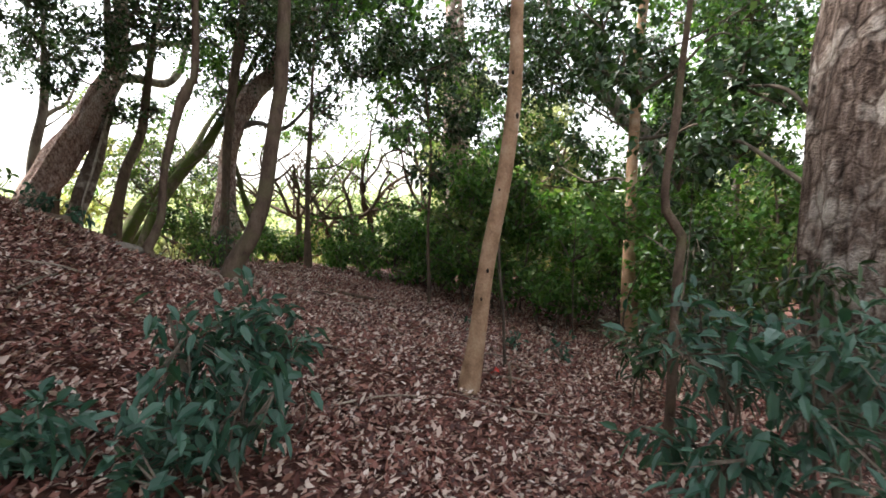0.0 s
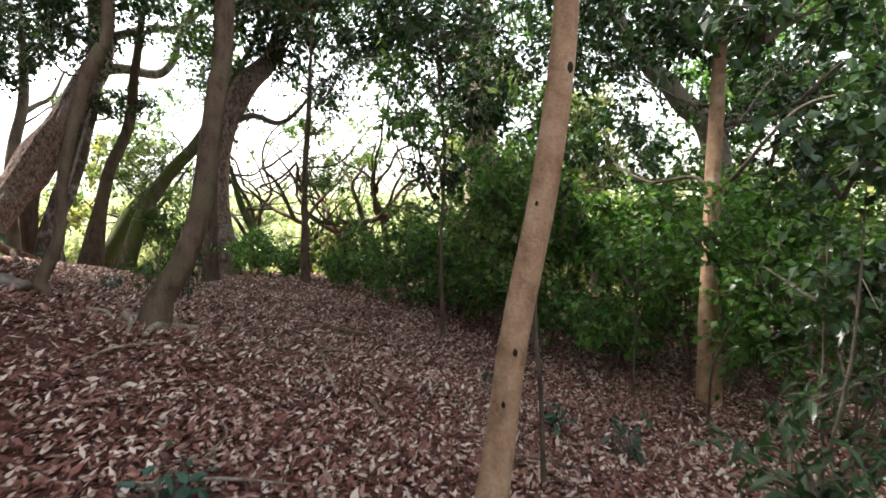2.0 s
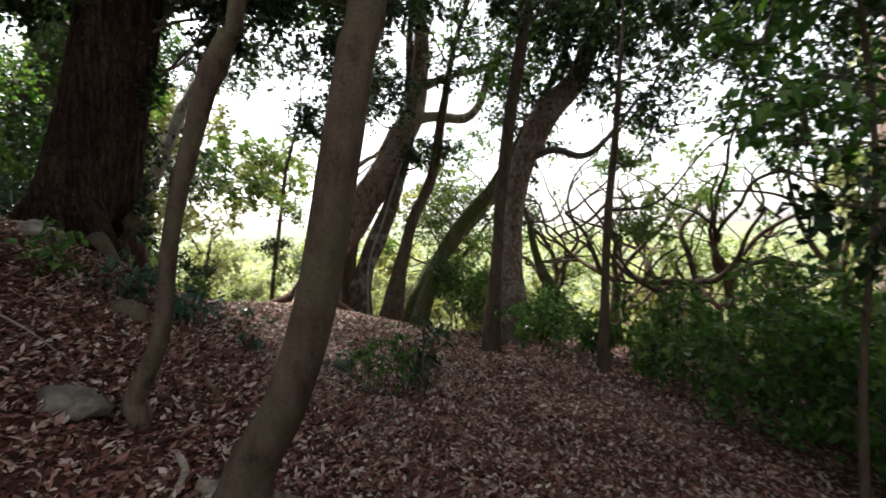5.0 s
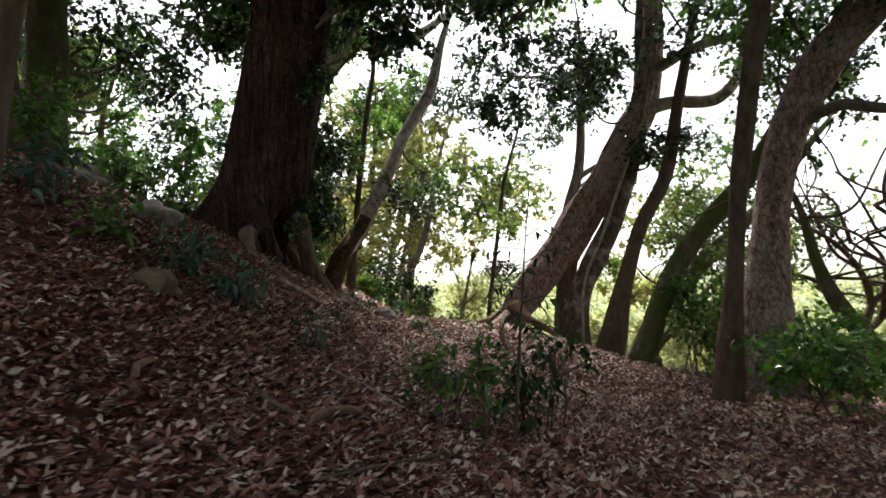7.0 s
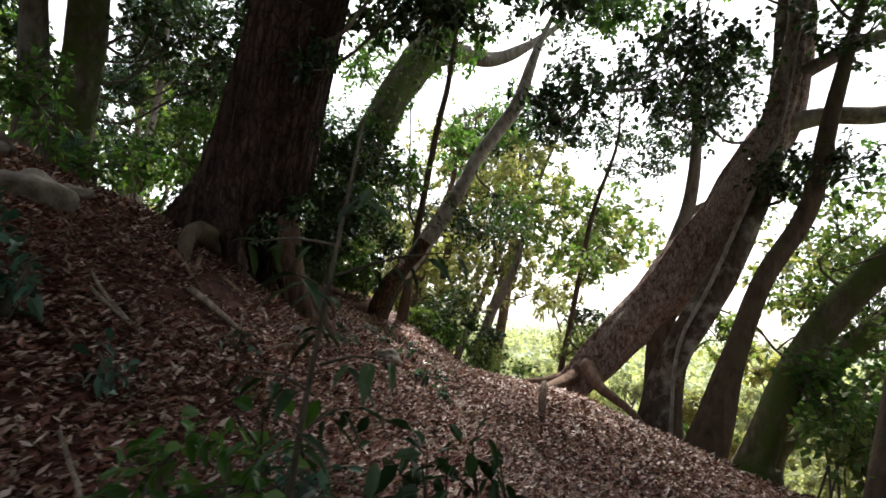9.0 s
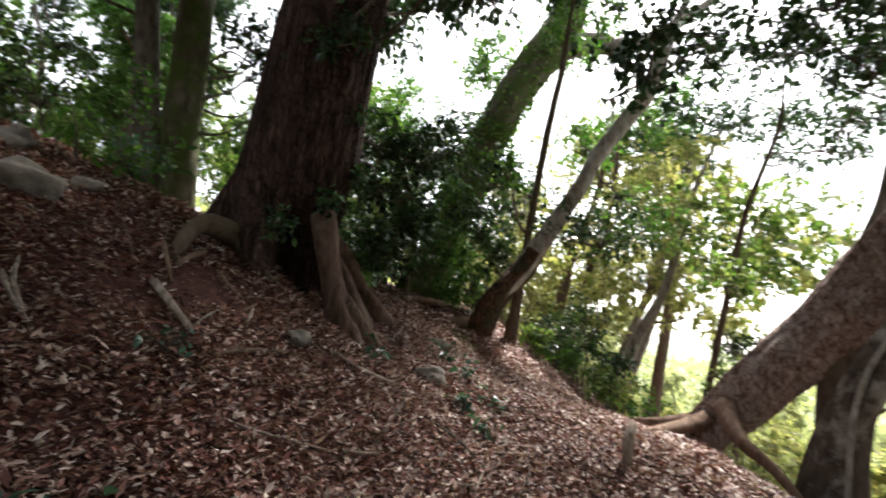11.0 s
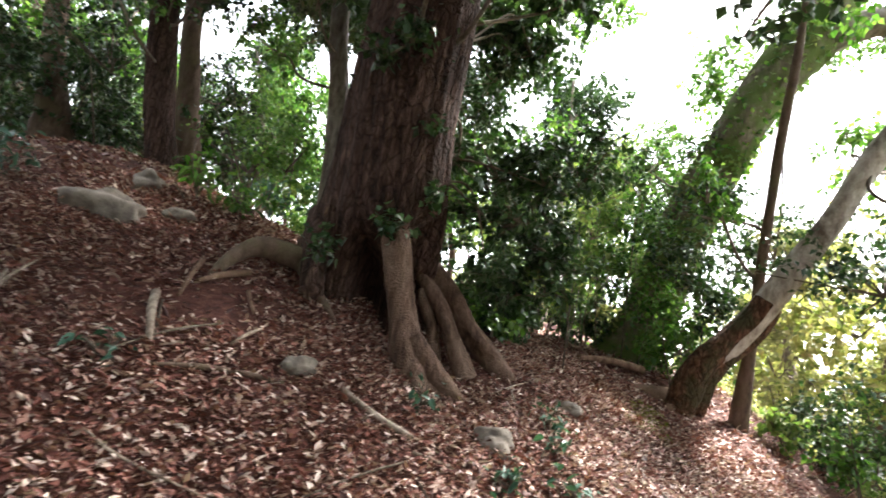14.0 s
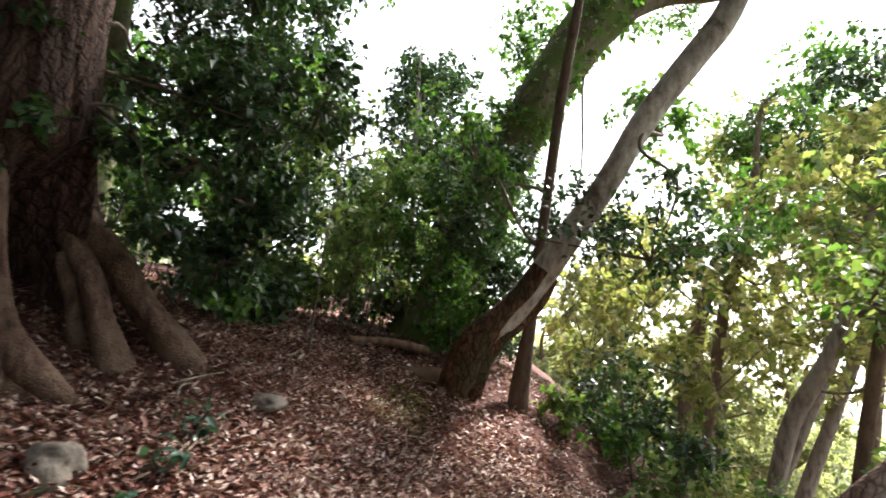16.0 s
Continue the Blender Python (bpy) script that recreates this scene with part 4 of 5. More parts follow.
# near plants with large leaves
NEAR_LEFT = [(-0.89, 2.51, 0.9, 0.24), (-1.04, 2.2, 0.78, 0.26), (-0.7, 1.95, 0.62, 0.25), (-0.95, 1.8, 0.5, 0.25), (-1.52, 1.75, 0.62, 0.22), (-0.75, 2.6, 0.72, 0.25)]
for i, (x, y, z, r) in enumerate(NEAR_LEFT):
    shrub((x, y, z), r, LEAF_BLUE, "low shrub with broad dark green leaves", 0.105, 1.1, 300 + i, True, 7, 3, width=0.36)
NEAR_RIGHT = [(1.5, 2.15, 0.95, 0.33), (1.8, 1.95, 0.95, 0.33), (1.35, 1.95, 0.5, 0.28), (1.75, 1.7, 0.62, 0.34), (2.2, 2.4, 0.8, 0.45), (2.0, 3.0, 0.5, 0.4), (2.6, 3.2, 0.9, 0.45), (1.9, 4.4, 0.25, 0.4), (2.6, 5.0, 0.3, 0.5), (3.0, 5.8, 0.6, 0.6)]
for i, (x, y, z, r) in enumerate(NEAR_RIGHT):
    shrub((x, y, z), r, LEAF_BLUE if i < 6 else LEAF_DARK, "spreading shrub with long blue-green leaves", 0.115, 0.85, 310 + i, True, 8, 3, 0.7, width=0.28)
def leafy_sapling(x, y, tall, seed, label):
    """A thin upright stem with short side shoots of large drooping leaves."""
    r = np.random.default_rng(seed)
    g = gz(x, y)
    ob = thing("sapling", (x, y, g), label, "plant")
    tip = np.array([x + 0.05, y + 0.12, g + tall])
    foot = np.array([x, y, g - 0.04])
    limb(ob, [(*foot, 0.012), (*(foot * 0.5 + tip * 0.5 + np.array([0.02, -0.02, 0])), 0.009), (*tip, 0.004)], TWIG, 7, 0.04, "stem", seed)
    arr = []
    for k in range(9):
        a = foot + (tip - foot) * (0.42 + 0.05 * k)
        way = unit(np.array([math.cos(k * 2.4), math.sin(k * 2.4), 0.25 + r.normal(0, 0.15)]))
        ln = r.uniform(0.16, 0.38)
        b = a + way * ln
        limb(ob, [(*a, 0.005), (*((a + b) / 2 + np.array([0, 0, 0.02])), 0.004), (*b, 0.002)], TWIG, 5, 0.03, "shoot", seed + k)
        n = 6
        t = np.linspace(0.3, 1.0, n)[:, None]
        side = unit(np.cross(way, np.array([0, 0, 1.0])))
        flip = np.where(np.arange(n) % 2, 1.0, -1.0)[:, None]
        arr.append(leaf_arrays(r, a + (b - a) * t, way * 0.4 + side * flip * 0.7 + r.normal(0, 0.2, (n, 3)) + np.array([0, 0, -0.35]), 0.1, 0.26, 0.45, True, 0.3))
    leaves_part(ob, ob.location, arr, LEAF_DARK, "leaves")
    return ob


leafy_sapling(-3.72, 8.5, 1.62, 330, "upright young plant with large drooping dark leaves")
for i, (x, y, z, r) in enumerate([(-3.85, 8.35, 0.55, 0.22), (-3.95, 8.95, 0.52, 0.24), (-4.0, 8.1, 0.5, 0.2), (-3.9, 8.65, 0.4, 0.24)]):
    shrub((x, y, z), r, LEAF_DARK if i % 2 else LEAF_MID, "low dark-leaved bush by the path", 0.085, 0.7, 340 + i, True, 7, 4, 1.3)
for i, (x, y, r) in enumerate([(-4.9, 8.55, 0.14), (-4.75, 8.4, 0.12), (-6.2, 7.8, 0.1), (-5.05, 7.5, 0.16), (-8.3, 8.45, 0.12), (-1.0, 3.75, 0.15), (-8.3, 9.35, 0.09), (-9.0, 9.25, 0.1), (-9.4, 8.9, 0.12), (-8.0, 9.6, 0.09), (-8.7, 9.6, 0.1), (0.45, 6.6, 0.18), (0.9, 5.9, 0.15), (1.4, 5.5, 0.2)]):
    shrub((x, y, gz(x, y) + r * 0.9), r, LEAF_BLUE, "small green seedling in the leaf litter", 0.085, 0.35, 350 + i, True, 5, 2, name="seedling")
EDGE = [(-14.3, 10.6, 0.5), (-13.6, 11.2, 0.5), (-14.8, 11.6, 0.6), (-13.2, 11.9, 0.45), (-15.3, 10.4, 0.7), (-16.2, 9.6, 0.8), (-16.0, 11.8, 0.8), (-17.5, 10.8, 0.9), (-12.4, 13.4, 0.6), (-11.0, 13.8, 0.5), (-13.9, 9.9, 0.4), (-14.6, 7.0, 0.7), (-15.5, 6.0, 0.9), (-12.5, 6.0, 0.7), (-13.8, 5.0, 0.9), (-11.6, 6.6, 0.6), (-6.5, 13.6, 0.6), (-7.2, 14.4, 0.7), (-3.9, 13.0, 0.5), (-2.2, 13.6, 0.6), (-5.0, 13.6, 0.5)]
for i, (x, y, r) in enumerate(EDGE):
    shrub((x, y, gz(x, y) + r * 0.9), r, (LEAF_MID, LEAF_LIGHT, LEAF_YELLOW_LIT)[i % 3], "leafy bush at the edge of the slope", 0.09, 0.7, 360 + i)

# ---- crowns overhead ----
r_top = np.random.default_rng(33)
for k, (ob, p, bm) in enumerate(list(TREES)):
    if p[-1, 2] > 5:
        for j in range(2):
            c = p[-1, :3] + r_top.normal(0, 0.8, 3) * np.array([1, 1, 0.4])
            lv, tv = bough(r_top, c, r_top.uniform(0.9, 1.3), 0.11, tips=70, root=p[-1, :3])
            leaves_part(ob, ob.location, [lv], LEAF_DARK if k % 2 else LEAF_MID)
            leaves_part(ob, ob.location, [tv], TWIG, "twigwork")["kind"] = "stuff"
for i in range(46):
    hang((r_top.uniform(-6, 6.5), r_top.uniform(7.5, 15), r_top.uniform(4.6, 7.5)), r_top.uniform(0.7, 1.1), LEAF_DARK if i % 2 else LEAF_MID, 0.09, 0.62, 400 + i)
# boughs added above the view to shade the great tree and slope
for i in range(46):
    hang((r_top.uniform(-11, -3), r_top.uniform(1, 9), r_top.uniform(7.5, 10)), r_top.uniform(1.2, 1.7), LEAF_DARK, 0.14, 0.8, 1460 + i)
for i in range(36):
    hang((r_top.uniform(1.0, 8.5), r_top.uniform(7, 16), r_top.uniform(3.2, 7)), r_top.uniform(0.7, 1.1), LEAF_MID if i % 3 else LEAF_DARK, 0.09, 0.62, 1560 + i)
for i in range(10):
    hang((r_top.uniform(-9.5, -6.5), r_top.uniform(6.8, 9.5), r_top.uniform(4.6, 6.5)), r_top.uniform(0.6, 0.9), LEAF_DARK, 0.1, 1.0, 1620 + i)
for i in range(12):
    hang((r_top.uniform(-10, -4.5), r_top.uniform(-3, 6.0), r_top.uniform(4.8, 7)), r_top.uniform(0.7, 1.1), LEAF_MID if i % 2 else LEAF_DARK, 0.1, 0.8, 500 + i)
for i in range(8):
    hang((r_top.uniform(-17, -13), r_top.uniform(6, 10.5), r_top.uniform(4.5, 9)), r_top.uniform(0.7, 1.1), LEAF_MID, 0.1, 0.7, 530 + i)

TOP_A = [(2.6, 8.1, 3.4, 0.8), (3.9, 8.0, 2.3, 0.8), (4.1, 7.1, 3.2, 0.75), (1.9, 9.2, 4.1, 0.9), (3.3, 7.9, 1.2, 0.7), (4.1, 6.4, 1.65, 0.75), (-0.9, 9.0, 3.9, 0.7), (-2.5, 10.0, 4.5, 0.9), (-6.3, 9.9, 4.3, 0.8), (-8.1, 10.7, 3.6, 0.6), (-4.7, 8.9, 4.4, 0.8), (3.8, 6.8, 0.9, 0.7)]
plant_clouds(TOP_A, LEAF_DARK, LEAF_MID, LEAF_MID, "dense evergreen bush with glossy green leaves", 1.0, 620)
LEFT_A = [(-10.1, 15.7, 1.9, 0.9), (-8.9, 15.9, 1.3, 0.9), (-9.0, 15.3, 2.8, 0.8), (-10.6, 14.6, 1.2, 0.7), (-7.6, 15.8, 1.2, 0.9), (-7.0, 17.8, 0.5, 1.1), (-12.0, 12.6, 2.2, 0.6), (-9.3, 16.2, 2.4, 0.9), (-10.8, 15.6, 3.7, 0.8), (-12.3, 13.0, 0.7, 0.6), (-2.1, 16.9, 0.6, 1.0), (-3.4, 14.9, -0.5, 0.7), (-6.6, 13.3, 0.2, 0.6), (-3.6, 17.2, 1.0, 0.9)]
plant_clouds(LEFT_A, LEAF_LIGHT, LEAF_LIGHT, LEAF_LIGHT, "pale green leafy bush beyond the crest", 0.8, 640)
FAR_B = [(-14.6, 7.3, 5.3, 1.0), (-20.2, 11.2, 4.3, 1.3), (-21.2, 13.1, 4.8, 1.4), (-17.2, 11.2, 1.7, 1.1), (-18.1, 9.0, 2.4, 1.3), (-11.6, 7.1, 4.4, 0.7), (-11.2, 8.0, 3.5, 0.6), (-16.5, 10.4, 2.9, 1.2), (-18.7, 12.6, 5.0, 1.3), (-19.4, 14.4, 2.5, 1.6), (-12.0, 9.2, 3.6, 0.5), (-11.5, 16.9, 2.3, 1.2), (-9.3, 16.8, 3.8, 1.0), (-14.7, 11.9, 3.6, 0.8)]
plant_clouds(FAR_B, LEAF_MID, LEAF_LIGHT, LEAF_YELLOW_LIT, "valley-side bush, sunlight put into its yellow-green leaf colour", 0.6, 660)
SPRIGS = [(-8.2, 7.85, 2.05, 0.14), (-8.5, 8.0, 2.4, 0.13), (-8.3, 7.9, 3.0, 0.15), (-7.75, 7.75, 3.5, 0.16), (-9.05, 7.85, 2.5, 0.24), (-7.7, 7.6, 1.75, 0.14)]
for i, (x, y, z, r) in enumerate(SPRIGS):
    hang((x, y, z), r, LEAF_DARK, 0.075, 0.35, 680 + i, True)

GREAT_BOUGHS = [(-9.7, 8.3, 3.1, 0.55), (-9.35, 8.05, 2.5, 0.45), (-10.1, 8.2, 2.4, 0.4), (-10.1, 7.9, 1.9, 0.35), (-9.4, 8.0, 1.95, 0.3)]
for i, (x, y, z, r) in enumerate(GREAT_BOUGHS):
    hang((x, y, z), r, LEAF_DARK, 0.085, 0.75, 1700 + i)
for i in range(36):      # the crown over the great tree, thickened out of view to shade it
    hang((r_top.uniform(-9.6, -5.5), r_top.uniform(6.5, 10.5), r_top.uniform(6.2, 8.5)), r_top.uniform(0.9, 1.3), LEAF_DARK, 0.12, 0.9, 1740 + i)
for i in range(16):      # bushes and boughs uphill of it, their shade painted with dark leaf
    x, y = r_top.uniform(-10.5, -4.5), r_top.uniform(-4.0, 2.6)
    shrub((x, y, gz(x, y) + r_top.uniform(0.6, 2.2)), r_top.uniform(0.7, 1.1), LEAF_DARK, "evergreen bush on the upper slope, leaf darkened to stand for shade", 0.1, 1.0, 1780 + i)
for i, (x, y, r) in enumerate([(-10.7, 7.2, 0.4), (-11.2, 7.1, 0.45), (-11.7, 6.8, 0.45), (-12.3, 6.3, 0.5), (-13.6, 6.7, 0.5), (-14.2, 7.0, 0.45), (-13.9, 8.2, 0.4), (-14.5, 8.6, 0.5), (-11.0, 6.5, 0.5), (-13.0, 5.8, 0.6)]):
    shrub((x, y, gz(x, y) + r * 0.75), r, LEAF_DARK if i % 3 else LEAF_MID, "low dark bush beside the path", 0.085, 1.2, 1800 + i, stems=1)

# lighter leaf here paints the sunlight at the path's far end
for i, (x, y, h, r) in enumerate([(-12.9, 6.9, 0.8, 0.45), (-13.3, 6.4, 1.4, 0.6), (-14.0, 5.9, 1.2, 0.8), (-12.5, 7.3, 1.5, 0.5), (-13.2, 7.1, 2.2, 0.6)]):
    shrub((x, y, gz(x, y) + h), r, LEAF_LIGHT, "yellow-green bush where the path goes on, sunlight put into its leaf colour", 0.09, 0.9, 1820 + i)
HIGH_RIGHT = [(-0.4, 13.6, 4.3), (0.6, 14.1, 4.4), (1.3, 14.4, 3.6), (0.3, 15.0, 3.2), (1.2, 14.3, 2.4), (-1.1, 14.4, 4.9), (-1.9, 13.8, 4.5), (-1.0, 14.4, 3.9), (-0.3, 14.4, 4.3), (-0.6, 14.8, 3.0), (-6.1, 14.4, 4.1), (-6.0, 14.8, 3.1), (-6.5, 14.4, 4.9)]
for i, (x, y, z) in enumerate(HIGH_RIGHT):
    hang((x, y, z), 0.75, LEAF_DARK if i % 2 else LEAF_MID, 0.085, 0.65, 1850 + i)

for i, (x, y, z) in enumerate([(-13.13, 7.91, 3.52), (-13.4, 8.56, 3.03), (-13.48, 8.08, 2.38), (-13.18, 8.89, 3.83), (-13.3, 7.54, 2.82), (-13.51, 8.94, 2.43), (-13.59, 8.47, 1.87)]):
    if z - gz(x, y) < 2.4:
        shrub((x, y, z), 0.55, LEAF_DARK if i % 2 else LEAF_MID, "dark leafy bush round a leaning mossy tree", 0.085, 1.2, 1880 + i, stems=1)
    else:
        hang((x, y, z), 0.6, LEAF_DARK if i % 2 else LEAF_MID, 0.085, 1.1, 1880 + i)


def creeper(ob, points, count, seed, mat, z0, z1):
    """Leaves of a climbing plant clinging round a trunk."""
    r = np.random.default_rng(seed)
    p = np.array(points)
    z = z0 + (z1 - z0) * r.uniform(0, 1, count)
    z = z[np.sin(z * 3.1 + seed) + r.normal(0, 0.8, count) > -0.3]
    c = np.stack([np.interp(z, p[:, 2], p[:, k]) for k in (0, 1)], 1)
    rad = np.interp(z, p[:, 2], p[:, 3])
    a = r.uniform(0, 6.283, len(z))
    out = np.stack([np.cos(a), np.sin(a)], 1)
    at = np.c_[c + out * (rad * r.uniform(0.9, 1.15, len(z)))[:, None], z]
    way = np.c_[out * 0.7, r.normal(-0.3, 0.5, len(z))] + r.normal(0, 0.4, (len(z), 3))
    leaves_part(ob, ob.location, [leaf_arrays(r, at, way, 0.1)], mat, "creeper")["kind"] = "stuff"


for ob, p, bm in list(TREES):
    if ob == mossy:
        creeper(ob, p, 2600, 3, LEAF_MID, 1.4, 9.0)
        creeper(ob, p, 1200, 5, LEAF_LIGHT, 2.5, 9.0)
    elif ob == great:
        creeper(ob, p, 160, 7, LEAF_DARK, 3.2, 8.0)

for i in range(46):      # crowns added high over the upper slope, unseen, to block the sun
    hang((r_top.uniform(-14, -8.5), r_top.uniform(-1, 6.5), r_top.uniform(8.4, 10.5)), r_top.uniform(1.1, 1.6), LEAF_DARK, 0.13, 1.0, 1900 + i)
for i in range(20):      # unseen roof of leaves added to shade the middle of the slope
    hang((r_top.uniform(-8.5, -3.5), r_top.uniform(5.5, 10.5), r_top.uniform(6.0, 7.8)), r_top.uniform(0.9, 1.3), LEAF_DARK, 0.11, 1.0, 2010 + i)
for i in range(24):      # high leaves added out of view to darken the end of the walk
    hang((r_top.uniform(-10.5, -5.5), r_top.uniform(9.0, 13.0), r_top.uniform(6.6, 8.2)), r_top.uniform(0.9, 1.3), LEAF_DARK, 0.11, 1.0, 2040 + i)
for i, (x, y, z) in enumerate([(-11.2, 5.6, 5.0), (-11.8, 5.2, 5.7), (-11.0, 4.8, 5.1), (-10.8, 6.4, 5.3), (-12.0, 6.2, 6.0), (-11.4, 6.0, 4.2), (-12.4, 5.4, 5.0)]):
    hang((x, y, z), 0.75, LEAF_DARK, 0.1, 0.6, 2070 + i)
# boughs added on the sun's line to shade a patch of slope
for i, (x, y, z) in enumerate([(-10.3, 7.0, 5.4), (-10.4, 7.3, 5.3), (-10.0, 6.7, 5.5), (-9.7, 5.5, 6.0)]):
    hang((x, y, z), 0.75, LEAF_DARK, 0.1, 0.9, 2090 + i)
for i in range(30):      # crowns of the trees on the valley's edge
    hang((r_top.uniform(-9, -2.5), r_top.uniform(13, 16.5), r_top.uniform(4.7, 7.5)), r_top.uniform(0.8, 1.1), LEAF_DARK if i % 3 else LEAF_MID, 0.095, 0.6, 2110 + i)
for i in range(16):      # sparse light sprays against the sky
    hang((r_top.uniform(-5.5, 1.0), r_top.uniform(14, 17), r_top.uniform(1.4, 4.6)), r_top.uniform(0.4, 0.7), LEAF_LIGHT if i % 2 else LEAF_MID, 0.085, 0.6, 1930 + i)

for i in range(7):       # high crowns on the edge of the valley, added above the view for shade
    hang((r_top.uniform(-13.5, -10.5), r_top.uniform(11.2, 13.2), r_top.uniform(8.2, 9.6)), r_top.uniform(0.9, 1.2), LEAF_DARK, 0.11, 0.7, 1960 + i)

# knot holes of the slender tree
KNOT = bark("knot", (0.01, 0.007, 0.005), (0.02, 0.014, 0.01), (0.04, 0.028, 0.02), ridge=20, along=20, depth=0.3)
for i, (h, side, w) in enumerate([(2.2, 1.0, 0.016), (2.55, -0.7, 0.011), (0.95, 0.2, 0.012), (0.72, -0.3, 0.010), (1.6, -0.6, 0.009)]):
    hp = np.array([0.33, 0.42, 0.49, 0.61, 0.68, 0.7]), np.array([3.97, 4.03, 4.11, 4.2, 4.28, 4.34]), np.array([-0.06, 0.43, 1.03, 1.68, 2.23, 2.74]), np.array([0.082, 0.074, 0.068, 0.063, 0.059, 0.055])
    cx, cy, cr = np.interp(h, hp[2], hp[0]), np.interp(h, hp[2], hp[1]), np.interp(h, hp[2], hp[3])
    ang = math.radians(-90 + 35 * side)
    bm = bmesh.new()
    bmesh.ops.create_uvsphere(bm, u_segments=14, v_segments=10, radius=1.0)
    for v in bm.verts:
        v.co = Vector((v.co.x * w, v.co.y * 0.007, v.co.z * w * 1.6))
        v.co.rotate(Euler((0, 0, ang + math.pi / 2)))
        v.co += Vector((cx + (cr - 0.001) * math.cos(ang), cy + (cr - 0.001) * math.sin(ang), h)) - hole_tree.location
    me = bpy.data.meshes.new("knot")
    bm.to_mesh(me)
    bm.free()
    me.materials.append(KNOT)
    part("knot", me, hole_tree, "dark round knot hole")

# ---- tangled bare trees beyond the crest ----
def tangled(x, y, height, seed):
    r = np.random.default_rng(seed)
    g = gz(x, y)
    ob = thing("bare_tree", (x, y, g), "small tree with tangled crooked bare branches", "tree")
    start = np.array([x, y, g - 0.1])
    top = start + np.array([r.normal(0, 0.3), r.normal(0, 0.3), height * 0.35])
    limb(ob, [(*start, 0.14), (*(start * 0.5 + top * 0.5 + r.normal(0, 0.1, 3)), 0.11), (*top, 0.09)], BARK_BROWN, 9, 0.08, "trunk", seed)
    heads = [(top, unit(np.r_[r.normal(0, 0.9, 2), 0.8]), 0.065, 0) for _ in range(4)]
    made = 0
    while heads and made < 20:
        p, d, w, lev = heads.pop(0)
        pts = [(*p, w)]
        length = height * (0.42 - 0.1 * lev)
        for k in range(4):
            d = unit(d + r.normal(0, 0.42, 3) + np.array([0, 0, 0.1]))
            p = p + d * length / 4
            pts.append((*p, w * (1 - 0.14 * (k + 1))))
            if k in (1, 3) and lev < 2:
                heads.append((p, unit(d + r.normal(0, 0.8, 3)), w * 0.55, lev + 1))
        limb(ob, pts, BARK_BROWN, 6, 0.05, "branch", seed + made)
        made += 1
    lv, tv = bough(r, top + np.array([0, 0, height * 0.5]), height * 0.45, 0.1, tips=12, root=top)
    leaves_part(ob, ob.location, [lv], LEAF_LIGHT)


for i, (x, y, h) in enumerate([(-4.2, 17.6, 6.0), (-2.4, 16.6, 5.4), (-1.0, 17.6, 6.4), (-5.8, 18.6, 6.5), (1.6, 16.5, 6.0), (-3.2, 19.5, 7.0), (-9.5, 17.5, 6.0), (-2.9, 15.6, 4.8), (0.3, 18.6, 6.2), (-4.6, 16.0, 5.0), (-6.6, 16.8, 5.6)]):
    tangled(x, y, h, 900 + i)

# ---- woods all round ----
def wood_tree(height, spread, leaf_mat, bark_mat, seed, label):
    r = np.random.default_rng(seed)
    ob = thing("woodland_tree", (0, 0, 0), label, "tree", "woods round the slope")
    bend = r.normal(0, 0.35, (4, 2))
    p = [(0, 0, -0.3, 0.2), (bend[0, 0] * 0.4, bend[0, 1] * 0.4, height * 0.25, 0.16), (bend[1, 0], bend[1, 1], height * 0.55, 0.12), (bend[2, 0] * 1.3, bend[2, 1] * 1.3, height * 0.9, 0.05)]
    limb(ob, p, bark_mat, 9, 0.05, "trunk", seed)
    lv = []
    for k in range(11):
        z = height * r.uniform(0.3, 0.98)
        a, q = r.uniform(0, 6.28), spread * r.uniform(0.25, 1) * (1.15 - 0.6 * z / height)
        c = np.array([math.cos(a) * q + bend[1, 0] * z / height, math.sin(a) * q + bend[1, 1] * z / height, z])
        root = np.array([bend[1, 0] * z / height, bend[1, 1] * z / height, z * 0.85])
        limb(ob, [(*root, 0.05), (*(root * 0.5 + c * 0.5 + r.normal(0, 0.1, 3)), 0.035), (*c, 0.015)], bark_mat, 5, 0.05, "branch", seed + k)
        lv.append(bough(r, c, spread * r.uniform(0.4, 0.6), 0.17, tips=46, per=13)[0])
    leaves_part(ob, (0, 0, 0), lv, leaf_mat)
    return ob


# valley leaf colours carry painted haze and sunlight
VALLEY = [wood_tree(h, 1.9, m, b, 1000 + i, "leafy tree rising from the sunlit valley") for i, (h, m, b) in enumerate([(7.0, LEAF_YELLOW_LIT, BARK_GREY), (8.0, LEAF_FAR_HAZY, BARK_BROWN), (6.0, LEAF_YELLOW_LIT, BARK_MOSS), (7.5, LEAF_FAR_HAZY, BARK_GREY)])]
HILL = [wood_tree(h, 2.2, m, b, 1100 + i, "tall evergreen tree in the woods") for i, (h, m, b) in enumerate([(10.0, LEAF_MID, BARK_BROWN), (11.0, LEAF_DARK, BARK_GREY), (9.0, LEAF_LIGHT, BARK_BROWN)])]
r_w = np.random.default_rng(77)
spots = {0: [], 1: []}
tries = 0
